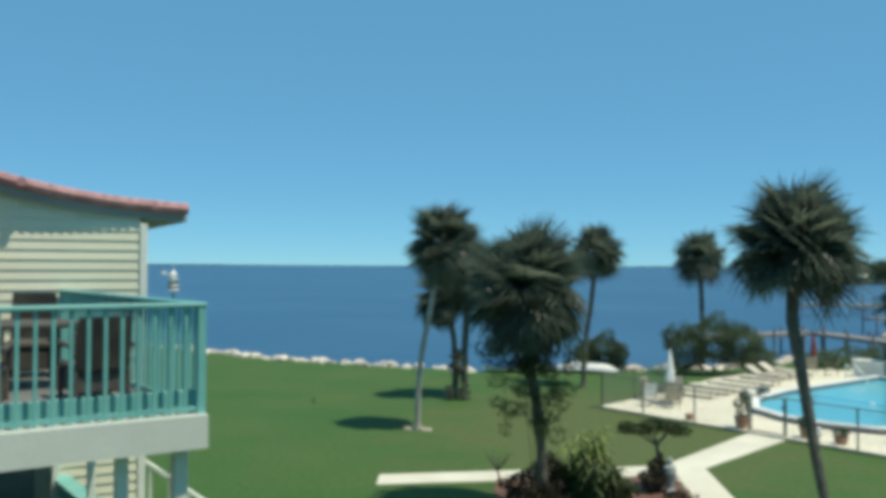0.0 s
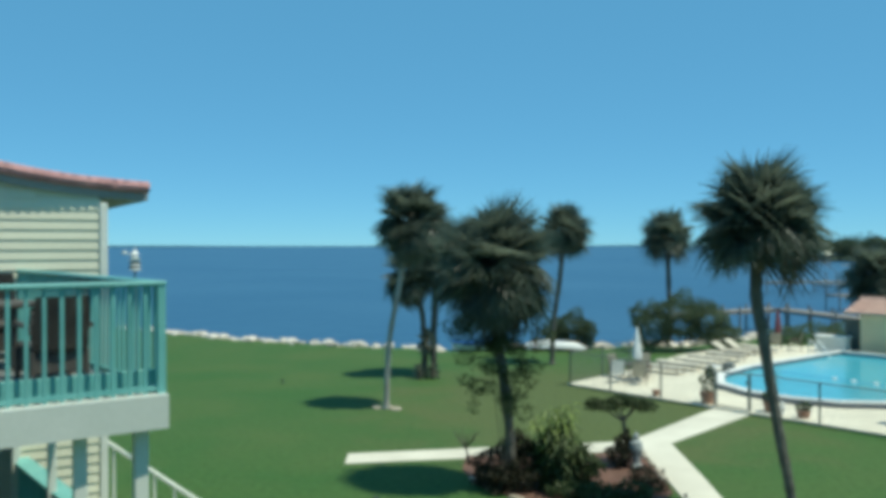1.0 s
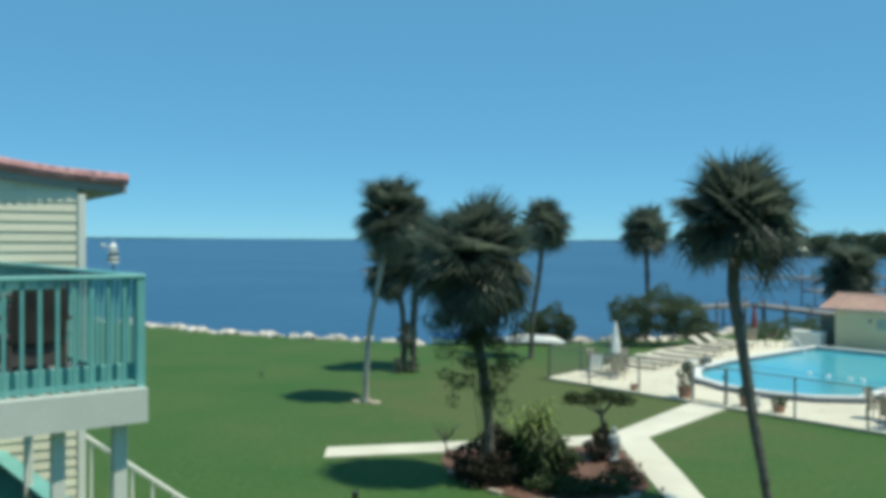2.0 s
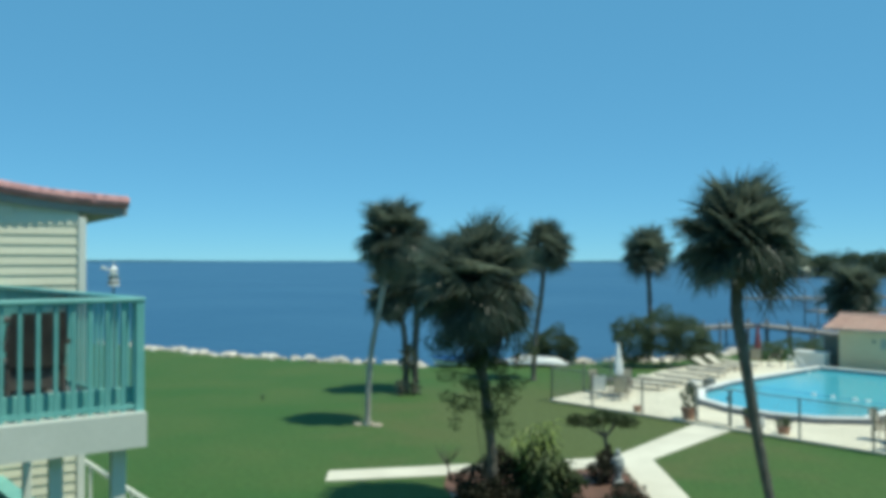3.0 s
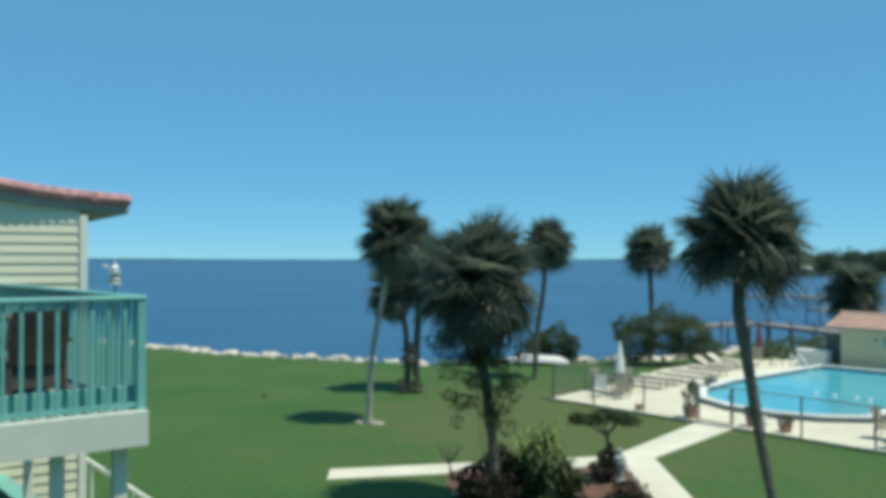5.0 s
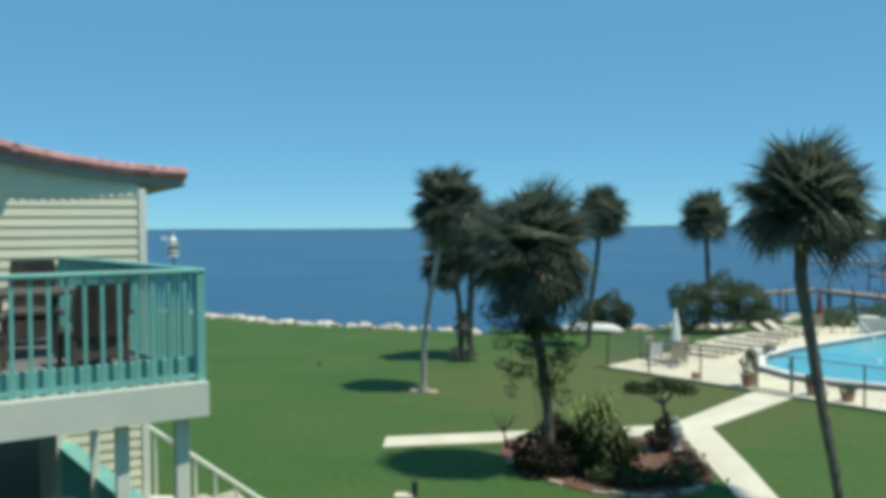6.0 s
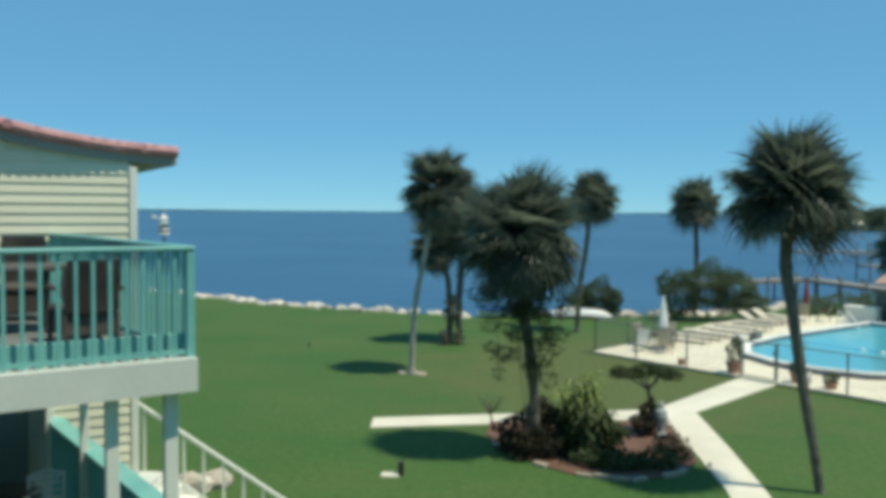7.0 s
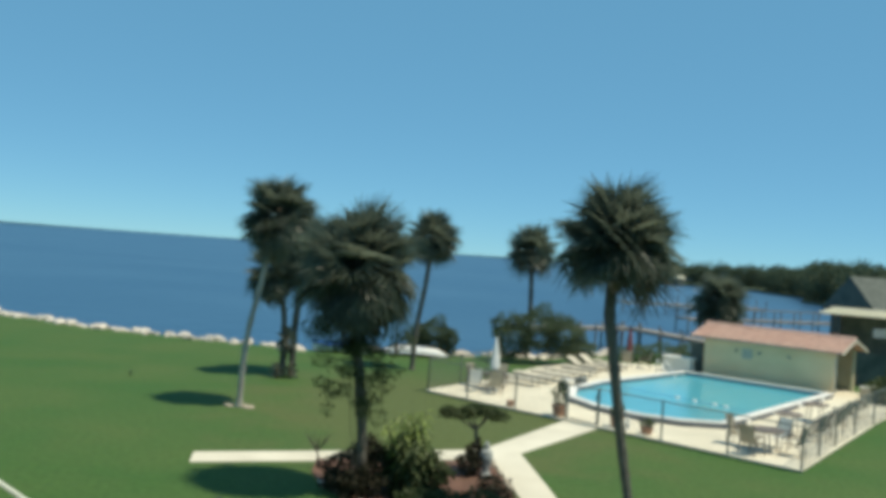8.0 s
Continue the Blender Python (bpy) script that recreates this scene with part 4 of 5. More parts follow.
boat = thing("canoe", pose(4.8, 46.6, 0.02) @ Matrix.Translation((0, 0, 0.55)) @ pose(0, 0, 0, 180, 0, -4), "white canoe lying upside down on the grass", "canoe")
part("hull", hull(B(), 3.6, 0.9, 0.52), HULL, boat, "white moulded hull")
for x0, x1, m_ in ((-1.0, -0.88, REDCLOTH), (-0.87, -0.72, WHITEPLASTIC)):
    bm = B()
    for s_ in range(2):
        x = (x0, x1)[s_]
        t = x / 1.8
        w, sheer = 0.45 * (1 - abs(t) ** 2.4) + 0.012, 0.52 * (0.75 + 0.25 * t * t)
        for j in range(13):
            a = math.pi * j / 12
            bm.verts.new((x, -math.cos(a) * w, sheer - math.sin(a) ** 0.85 * (sheer * (1 - 0.85 * abs(t) ** 3) + 0.012)))
    bm.verts.ensure_lookup_table()
    for j in range(12):
        bm.faces.new([bm.verts[k] for k in (j, j + 1, j + 14, j + 13)])
    bmesh.ops.recalc_face_normals(bm, faces=bm.faces)
    bmesh.ops.solidify(bm, geom=bm.faces[:], thickness=0.006)
    part("stripe", bm, m_, boat, "painted band across the hull")
bm = B()
for y in (-1, 1):
    pts = [Vector((t * 1.8, y * 0.45 * max(0.02, 1 - abs(t) ** 2.4), 0.52 * (0.75 + 0.25 * t * t) + 0.01)) for t in [k / 10 - 1 for k in range(21)]]
    swept(bm, pts, [0.025] * 21, 6)
part("gunwale", bm, GREYMETAL, boat)
for x in (-0.8, 0.7):
    part("thwart", box(B(), x - 0.05, -0.38, 0.40, x + 0.05, 0.38, 0.43), WOOD, boat)
tarp = thing("tarp_boat", pose(0.9, 46.3, 0.02, 0, 0, 4), "low boat under a blue cover on the grass", "boat")
part("hull", hull(B(), 3.0, 1.0, 0.42), HULL, tarp)
bm = B()
rows2 = []
for i in range(13):
    t = i / 6 - 1
    rows2.append([bm.verts.new((t * 1.5, y * 0.52 * max(0.05, 1 - abs(t) ** 2.4), 0.42 + 0.06 * t * t + 0.12 * (1 - y * y) + 0.03 * noise.noise(Vector((t * 3, y * 3, 0))))) for y in (-1, -0.5, 0, 0.5, 1)])
for a, b in zip(rows2, rows2[1:]):
    for j in range(4):
        bm.faces.new((a[j], a[j + 1], b[j + 1], b[j]))
bmesh.ops.solidify(bm, geom=bm.faces[:], thickness=0.02)
part("cover", bm, BLUE, tarp, "blue cover")
kayak = thing("canoe", pose(2.6, 46.7, 0.02, 0, 0, 3), "dark canoe resting on the grass by the rocks", "canoe")
part("hull", hull(B(), 2.6, 0.7, 0.32), DARKWOOD, kayak)


# ---- pool house ----
PH = Matrix(((DE1.x, DE2.x, 0, 0), (DE1.y, DE2.y, 0, 0), (0, 0, 1, 0), (0, 0, 0, 1)))
PH.translation = (*dk(0, 0), 0.03)


def on_deck(a, b, turn=0.0, z=0.0):
    """A pose on the deck; turn 0 faces away from the fence."""
    return PH @ pose(a, b, z, 0, 0, turn)


ph = thing("pool_house", PH, "low cream stucco pool house with a pink tiled roof", "pool house")
PX0, PX1, PY0, PY1, EH = 3.15, 9.75, 18.0, 21.2, 2.12
RISE = 0.60
part("wall", box(B(), PX0, PY0, 0, PX1, PY0 + 0.18, EH + 0.05), STUCCO, ph)
part("wall", box(B(), PX0, PY1 - 0.18, 0, PX1, PY1, EH + 0.05), STUCCO, ph)
part("wall", box(B(), PX0, PY0 + 0.18, 0, PX0 + 0.18, PY1 - 0.18, EH + 0.05), STUCCO, ph)
PE = PX1 - 1.3
bm = box(B(), PE - 0.18, PY0 + 0.18, 0, PE, PY0 + 0.95, EH + 0.05)
box(bm, PE - 0.18, PY0 + 1.9, 0, PE, PY1 - 0.18, EH + 0.05)
box(bm, PE - 0.18, PY0 + 0.95, 2.0, PE, PY0 + 1.9, EH + 0.05)
box(bm, PX1 - 0.16, PY1 - 0.34, 0, PX1, PY1 - 0.18, EH + 0.05)
# olive instead of stucco: the porch's shade is put into the colour
part("wall", bm, OLIVE, ph, "end wall with an open doorway, porch shade painted in olive")
bm = B()
for x in (PX0, PX1 - 0.35):
    vs = [bm.verts.new(p) for p in ((x, PY0, EH + 0.04), (x, PY1, EH + 0.04), (x, (PY0 + PY1) / 2, EH + RISE - 0.03), (x + 0.15, PY0, EH + 0.04), (x + 0.15, PY1, EH + 0.04), (x + 0.15, (PY0 + PY1) / 2, EH + RISE - 0.03))]
    for f in ((0, 1, 2), (3, 5, 4), (0, 2, 5, 3), (1, 4, 5, 2), (0, 3, 4, 1)):
        bm.faces.new([vs[k] for k in f])
bmesh.ops.recalc_face_normals(bm, faces=bm.faces)
part("gable", bm, STUCCO, ph)
for side in (0, 1):
    r_ = part("roof", B(), ROOFTILE, ph, "pink clay tile roof slope")
    yy = PY0 - 0.35 if side == 0 else PY1 + 0.35
    ym = (PY0 + PY1) / 2
    bm = B()
    vs = [bm.verts.new(p) for p in ((PX0 - 0.72, yy, EH - 0.02), (PX1 + 0.45, yy, EH - 0.02), (PX1 + 0.45, ym, EH + RISE - 0.02), (PX0 - 0.72, ym, EH + RISE - 0.02))]
    bm.faces.new(vs)
    bmesh.ops.solidify(bm, geom=bm.faces[:], thickness=0.06)
    bm.to_mesh(r_.data)
    bm.free()
    nrow = 5
    for k in range(nrow):
        t0, t1 = k / nrow, (k + 1.12) / nrow
        for i in range(38):
            step = (PX1 - PX0 + 1.17) / 38
            x = PX0 - 0.72 + (i + 0.5) * step
            y0, z0 = yy + (ym - yy) * t0, EH + 0.06 + RISE * t0 - 0.03
            y1, z1 = yy + (ym - yy) * min(t1, 1), EH + 0.02 + RISE * min(t1, 1) - 0.05
            part("tile", tube(B(), (x, y0, z0), (x, y1, z1), step * 0.46, step * 0.42, 8), ROOFTILE, r_)
bm = B()
tube(bm, (PX0 - 0.72, (PY0 + PY1) / 2, EH + RISE + 0.05), (PX1 + 0.45, (PY0 + PY1) / 2, EH + RISE + 0.05), 0.10, 0.10, 8)
part("ridge", bm, ROOFTILE, ph)
for yy, zz in ((PY0 - 0.36, 0), (PY1 + 0.36, 0)):
    bm = B()
    beam(bm, (PX1 + 0.46, yy, EH - 0.03), (PX1 + 0.46, (PY0 + PY1) / 2, EH + RISE - 0.03), 0.04, 0.14)
    part("rake_board", bm, FABRIC, ph)
for x in (4.9, 6.1, 7.6):
    part("wall_light", box(B(), x - 0.07, PY0 - 0.08, 1.55, x + 0.07, PY0 - 0.001, 1.68, 0.01), WOOD, ph)
part("sign", box(B(), 5.2, PY0 - 0.03, 1.25, 5.75, PY0 - 0.001, 1.75, 0.004), FABRIC, ph, "faded grey notice board")
# panel added over the lit stucco, its dark colour stands for shade
part("porch_shade_panel", box(B(), PE + 0.004, PY1 - 0.22, 0, PX1 - 0.165, PY1 - 0.184, EH), OLIVE, ph, "dark panel added for the shade at the porch's back")
part("door", box(B(), PE + 0.02, PY0 + 1.85, 0, PE + 0.62, PY0 + 1.9, 1.95), TRIM, ph, "white door standing open")
part("downpipe", tube(B(), (PX1 + 0.04, PY0 + 0.1, 0), (PX1 + 0.04, PY0 + 0.1, EH), 0.035), TRIM, ph)
part("side_screen", box(B(), PX0 - 1.0, PY0 + 0.5, 0, PX0 - 0.02, PY0 + 0.56, 1.8), BOARDSHADE, ph, "dark screen wall")

# ---- steps, handrails and lane floats at the pool ----
wb = thing("towel_stand", on_deck(1.75, 17.9), "white panelled poolside cabinet with a pale top", "cabinet")
part("body", box(B(), -0.75, -0.3, 0, 0.85, 0.3, 0.85, 0.02), TRIM, wb)
part("top", box(B(), -0.82, -0.36, 0.85, 0.92, 0.36, 0.90, 0.012), WHITEPLASTIC, wb)
hr = thing("pool_handrail", on_deck(2.15, 15.4), "pair of white pool handrails slanting into the water", "handrail")
for x in (0.0, 0.42):
    part("rail", swept(B(), [(x - 0.5, 0.3, 0.0), (x - 0.5, 0.3, 0.72), (x - 0.4, 0.25, 0.84), (x + 0.35, -0.15, 0.25), (x + 0.5, -0.2, -0.12)], [0.03] * 5, 8), WHITEPLASTIC, hr)
rope = thing("lane_rope", on_deck(0, 0), "row of small white floats on the pool water", "lane rope")
for a, b in ((6.4, 8.75), (7.23, 8.65), (8.12, 8.62), (8.64, 8.56)):
    bm = B()
    bmesh.ops.create_icosphere(bm, subdivisions=2, radius=0.085)
    bmesh.ops.scale(bm, vec=(1.3, 1, 0.9), verts=bm.verts)
    bmesh.ops.translate(bm, vec=(a, b, 0.11), verts=bm.verts)
    part("float", bm, WHITEPLASTIC, rope)
bm = B()
beam(bm, (2.78, 9.2, 0.095), (10.1, 8.45, 0.095), 0.015, 0.015)
part("rope", bm, BLUE, rope)


# ---- chain-link fence ----
fence = thing("fence", PH, "green-grey chain-link fence round the pool deck", "fence")


def fence_run(pts, h=1.3, wires=True):
    for i, p in enumerate(pts):
        part("post", tube(B(), (*p, -0.05), (*p, h + 0.03), 0.032, 0.032, 8), GREYMETAL, fence)
        if i == 0:
            continue
        a = Vector((*pts[i - 1], 0))
        b = Vector((*p, 0))
        part("top_rail", tube(B(), a + Vector((0, 0, h)), b + Vector((0, 0, h)), 0.02, 0.02, 6), GREYMETAL, fence)
        if wires:
            bm = B()
            L = (b - a).length
            n = int(L / 0.14)
            for k in range(-int(h / 0.14), n):
                for s in (0, 1):
                    t0, t1 = k * 0.14, k * 0.14 + h
                    c0, c1 = max(t0, 0), min(t1, L)
                    z0, z1 = c0 - t0, c1 - t0
                    if s:
                        z0, z1 = h - z0, h - z1
                    p0 = a.lerp(b, c0 / L) + Vector((0, 0, z0))
                    p1 = a.lerp(b, c1 / L) + Vector((0, 0, z1))
                    if (p1 - p0).length > 0.05:
                        tube(bm, p0, p1, 0.0026, 0.0026, 3)
            part("wire_mesh", bm, GREYMETAL, fence, "thin diamond wire mesh")


fence_run([(0.0, 0.0), (2.05, 0.0), (4.36, 0.0), (6.5, 0.1)])
fence_run([(7.85, 0.08), (10.26, 0.0), (12.5, 0.0), (14.72, 0.0), (14.4, 2.4), (14.1, 4.85), (13.8, 7.9), (13.5, 11.2), (13.2, 14.5)])
fence_run([(0.0, 0.0), (-0.45, 2.5), (-1.0, 5.0)])
gate = thing("gate", PH, "closed metal-framed chain-link pool gate", "gate")
for p, q in (((6.58, 0.1, 0.1), (7.78, 0.08, 0.1)), ((6.58, 0.1, 1.27), (7.78, 0.08, 1.27)), ((6.58, 0.1, 0.1), (6.58, 0.1, 1.27)), ((7.78, 0.08, 0.1), (7.78, 0.08, 1.27)), ((6.58, 0.1, 0.65), (7.78, 0.08, 0.65))):
    part("gate_frame", tube(B(), p, q, 0.024, 0.024, 8), GREYMETAL, gate)
part("latch", box(B(), 7.7, 0.03, 0.95, 7.86, 0.13, 1.03, 0.01), GREYMETAL, gate)


# ---- poolside furniture ----
def sling_chair(m, label, cloth, group):
    c = thing("patio_chair", m, label, "chair", group)
    for y in (-0.27, 0.27):
        part("side_frame", swept(B(), [(0.28, y, 0.0), (0.24, y, 0.4), (0.20, y, 0.62), (-0.22, y, 0.64), (-0.30, y, 0.5), (-0.34, y, 0.0)], [0.016] * 6, 6), BRONZE, c)
        part("back_post", swept(B(), [(-0.2, y, 0.36), (-0.34, y, 0.75), (-0.42, y, 1.0)], [0.016] * 3, 6), BRONZE, c)
        part("arm", box(B(), -0.24, y - 0.03, 0.64, 0.24, y + 0.03, 0.665, 0.008), BRONZE, c)
    bm = B()
    rows3 = [[bm.verts.new((x, y, z)) for y in (-0.25, -0.1, 0.1, 0.25)] for x, z in ((0.26, 0.42), (0.05, 0.385), (-0.18, 0.38), (-0.26, 0.5), (-0.35, 0.76), (-0.43, 1.0))]
    for a, b in zip(rows3, rows3[1:]):
        for j in range(3):
            bm.faces.new((a[j], a[j + 1], b[j + 1], b[j]))
    bmesh.ops.solidify(bm, geom=bm.faces[:], thickness=0.018)
    part("sling", bm, cloth, c, "pale woven sling")
    return c


def round_table(m, r, label, top=None):
    t = thing("patio_table", m, label, "table")
    part("tabletop", lathe(B(), [(r - 0.02, 0.70), (r, 0.71), (r, 0.735), (r - 0.02, 0.745)], 24), top or BRONZE, t)
    for k in range(4):
        a = math.pi / 4 + k * math.pi / 2
        part("leg", tube(B(), (math.cos(a) * r * 0.75, math.sin(a) * r * 0.75, 0), (math.cos(a) * r * 0.6, math.sin(a) * r * 0.6, 0.70), 0.02), BRONZE, t)
    return t


round_table(on_deck(1.2, 2.7), 0.55, "round dark patio table under a closed umbrella")
G1 = "chairs round the umbrella table"
sling_chair(on_deck(1.02, 1.62, 139), "white sling patio chair beside the umbrella table", UMBRELLA, G1)
sling_chair(on_deck(1.86, 1.88, 139), "beige sling patio chair beside the umbrella table", FABRIC, G1)
sling_chair(on_deck(0.75, 3.65, -60), "beige sling patio chair beside the umbrella table", FABRIC, G1)
sling_chair(on_deck(0.22, 2.75, 0), "beige sling patio chair beside the umbrella table", FABRIC, G1)
um = thing("umbrella", on_deck(1.2, 2.7), "closed white canvas market umbrella on a pole", "umbrella")
part("pole", tube(B(), (0, 0, 0.0), (0, 0, 2.1), 0.022), BRONZE, um)
part("base", lathe(B(), [(0.26, 0.0), (0.27, 0.05), (0.08, 0.09), (0.05, 0.3), (0.03, 0.32)], 16), CONCRETE, um)
bm = B()
rings4 = []
for z, r in ((0.90, 0.13), (0.98, 0.155), (1.25, 0.14), (1.6, 0.10), (1.85, 0.075), (2.0, 0.055), (2.1, 0.02)):
    rings4.append([bm.verts.new((math.cos(a) * r * (1 + 0.28 * (k % 2)), math.sin(a) * r * (1 + 0.28 * (k % 2)), z + 0.02 * (k % 2))) for k, a in ((k, k * math.pi / 8) for k in range(16))])
for a, b in zip(rings4, rings4[1:]):
    for k in range(16):
        bm.faces.new((a[k], a[(k + 1) % 16], b[(k + 1) % 16], b[k]))
part("canopy", bm, UMBRELLA, um, "folded white canvas")
part("finial", lathe(B(), [(0.02, 2.08), (0.05, 2.13), (0.05, 2.18), (0.01, 2.23)], 10), UMBRELLA, um)
ru = thing("umbrella", on_deck(-0.9, 17.3), "closed dark red patio umbrella by the deck's edge", "umbrella")
part("pole", tube(B(), (0, 0, 0), (0, 0, 2.1), 0.022), BRONZE, ru)
part("base", lathe(B(), [(0.26, 0.0), (0.27, 0.05), (0.08, 0.09), (0.03, 0.3)], 16), CONCRETE, ru)
part("canopy", lathe(B(), [(0.15, 0.85), (0.17, 0.95), (0.14, 1.4), (0.08, 1.9), (0.02, 2.1)], 10), REDCLOTH, ru, "folded dark red canvas")
sling_chair(on_deck(0.2, 17.0, 200), "beige sling chair beside the red umbrella", FABRIC, "chairs by the red umbrella")
sling_chair(on_deck(-0.5, 16.4, 120), "beige sling chair beside the red umbrella", FABRIC, "chairs by the red umbrella")


def lounger(m, label, up=0.5, cushion=None):
    c = thing("sun_lounger", m, label, "sun lounger", "loungers along the deck")
    for y in (-0.3, 0.3):
        part("side_rail", tube(B(), (-0.65, y, 0.32), (1.25, y, 0.32), 0.02), BRONZE, c)
        for x in (-0.5, 1.1):
            part("leg", tube(B(), (x, y, 0), (x, y, 0.31), 0.018), BRONZE, c)
    part("seat", box(B(), -0.05, -0.29, 0.31, 1.25, 0.29, 0.36, 0.015), cushion or FABRIC, c)
    bm = box(B(), -0.72, -0.29, 0, 0, 0.29, 0.05, 0.015)
    bmesh.ops.transform(bm, matrix=pose(-0.03, 0, 0.33, 0, math.degrees(up), 0), verts=bm.verts)
    part("backrest", bm, cushion or FABRIC, c)
    return c


for a, b, turn, up in ((0.35, 5.2, 5, 0.05), (0.15, 6.6, 5, 0.05), (0.05, 8.0, 0, 0.05), (-0.2, 9.4, 0, 0.05), (-0.3, 11.0, 0, 0.05), (-1.0, 12.5, 0, 0.5), (-1.1, 13.8, 0, 0.55), (-0.9, 14.9, 0, 0.1)):
    lounger(on_deck(a, b, turn), "beige sling sun lounger lying flat on the pool deck" if up < 0.1 else "beige sun lounger with a raised back", up)
lt_ = thing("side_table", on_deck(2.3, 6.5), "low pale plastic side table by the pool", "table")
part("tabletop", box(B(), -0.25, -0.25, 0.38, 0.25, 0.25, 0.42, 0.015), WHITEPLASTIC, lt_)
for x in (-0.2, 0.2):
    for y in (-0.2, 0.2):
        part("leg", tube(B(), (x, y, 0), (x, y, 0.39), 0.02), WHITEPLASTIC, lt_)
gb = thing("storage_bin", on_deck(2.35, 7.5), "small grey box standing at the pool's edge", "box")
part("body", box(B(), -0.2, -0.2, 0, 0.2, 0.2, 0.42, 0.02), GREYMETAL, gb)
part("lid", box(B(), -0.22, -0.22, 0.42, 0.22, 0.22, 0.46, 0.012), GREYMETAL, gb)

sb = thing("storage_box", pose(26.5, 39.5, 0.02, 0, 0, 15), "low beige storage box beside the shelter", "storage box")
part("body", box(B(), -0.62, -0.3, 0, 0.62, 0.3, 0.5, 0.015), FABRIC, sb)
part("lid", box(B(), -0.66, -0.34, 0.5, 0.66, 0.34, 0.57, 0.015), WHITEPLASTIC, sb, "pale lid")
round_table(on_deck(12.95, 1.65), 0.6, "round glass-topped patio table near the fence corner")
G2 = "chairs round the corner table"
for a, b, turn in ((12.15, 1.7, 0), (13.0, 2.55, 250), (13.8, 1.75, 180), (12.95, 0.75, 80)):
    sling_chair(on_deck(a, b, turn), "pale sling patio chair at the fence corner table", UMBRELLA if turn == 250 else FABRIC, G2)
G3 = "chairs along the side fence"
for a, b, turn in ((13.3, 5.0, 170), (13.2, 6.1, 190), (13.15, 7.3, 175), (12.9, 8.6, 180), (12.7, 9.9, 165), (12.6, 11.3, 185), (12.5, 12.6, 180)):
    sling_chair(on_deck(a, b, turn), "beige sling patio chair lined up along the fence", FABRIC, G3)
round_table(on_deck(12.2, 5.7), 0.5, "round dark patio table by the side fence")
round_table(on_deck(11.9, 9.3), 0.5, "round dark patio table by the side fence")


def pot(m, r, h, label, plant=None, seed=0, count=500, leaf=0.07, tall=0.7):
    p = thing("plant_pot", m, label, "plant pot")
    part("pot", lathe(B(), [(r * 0.68, 0), (r * 0.72, 0.02), (r * 0.95, h * 0.85), (r * 1.05, h * 0.86), (r * 1.05, h), (r * 0.9, h), (r * 0.86, h * 0.9)], 16), TERRACOTTA, p)
    if plant:
        rng = np.random.default_rng(seed)
        part("foliage", leaf_cloud("foliage", [(0, 0, h + tall * 0.45, r * 1.05, r * 1.05, tall * 0.5), (0.1, 0, h + tall * 0.8, r * 0.7, r * 0.7, tall * 0.35)], count, leaf, plant, rng), plant, p)
    return p


pot(on_deck(6.05, 0.35), 0.26, 0.45, "terracotta pot with a tall leafy plant by the gate", SHRUB, 71, 200, 0.08, 0.8)
pot(on_deck(3.96, 0.25), 0.15, 0.26, "small empty terracotta pot on the deck")
pot(on_deck(8.3, 0.55), 0.24, 0.4, "terracotta pot with a low shrub by the gate", SHRUB, 72, 400, 0.06, 0.4)
pot(on_deck(9.5, 0.45), 0.22, 0.28, "shallow terracotta bowl with small plants", SHRUB, 73, 240, 0.05, 0.25)
st = thing("garden_figure", on_deck(8.75, 0.5), "small white plaster garden ornament beside a pot", "ornament")
part("body", lathe(B(), [(0.10, 0), (0.11, 0.05), (0.06, 0.12), (0.10, 0.25), (0.05, 0.36), (0.07, 0.42), (0.02, 0.5)], 12), COPING, st)


# ---- dock, far shore and shelter ----
def dock(name, a, b, z, w, label, posts=2.2, over=0.4, rail=False):
    d = thing(name, pose(0, 0, 0), label, "dock")
    a, b = Vector((*a, z)), Vector((*b, z))
    L = (b - a).length
    n = int(L / 0.16)
    u = (b - a).normalized()
    s = Vector((-u.y, u.x, 0))
    bm = B()
    for i in range(n):
        c = a + u * (i + 0.5) * L / n
        beam(bm, c - s * w / 2, c + s * w / 2, L / n * 0.92, 0.05)
    o = part("decking", bm, WOOD, d)
    tagged(o, kind="stuff")
    for k in (-1, 1):
        bm = B()
        beam(bm, a + s * k * w * 0.47 - Vector((0, 0, 0.12)), b + s * k * w * 0.47 - Vector((0, 0, 0.12)), 0.06, 0.18)
        part("beam", bm, WOOD, d)
        m = int(L / posts)
        for i in range(m + 1):
            c = a + u * L * i / m + s * k * (w / 2 + 0.08)
            part("dock_post", tube(B(), (c.x, c.y, -2.0), (c.x, c.y, z + over), 0.085, 0.08, 8), WOOD, d)
        if rail:
            bm = B()
            beam(bm, a + s * k * (w / 2 + 0.08) + Vector((0, 0, over)), b + s * k * (w / 2 + 0.08) + Vector((0, 0, over)), 0.08, 0.06)
            part("rail", bm, WOOD, d)
    return d


dock("dock", (26.5, 57.0), (24.0, 67.3), 0.75, 1.5, "weathered wooden dock running out from the shore")
dock("dock", (24.0, 67.3), (13.5, 61.5), 0.75, 1.5, "weathered wooden dock head on piles in the water")
dock("dock", (36.0, 86.0), (62.0, 96.0), 0.7, 1.6, "far wooden dock on tall piles", 3.0, 1.1, True)
dock("dock", (40.0, 118.0), (64.0, 124.0), 0.6, 2.0, "distant wooden boat dock with tall piles", 3.5, 1.3)
bt = thing("motor_boat", pose(54.4, 132, -0.7, 0, 0, 12), "distant white motor boat moored by a dock", "boat")
part("hull", hull(B(), 5.0, 1.6, 0.75), HULL, bt)
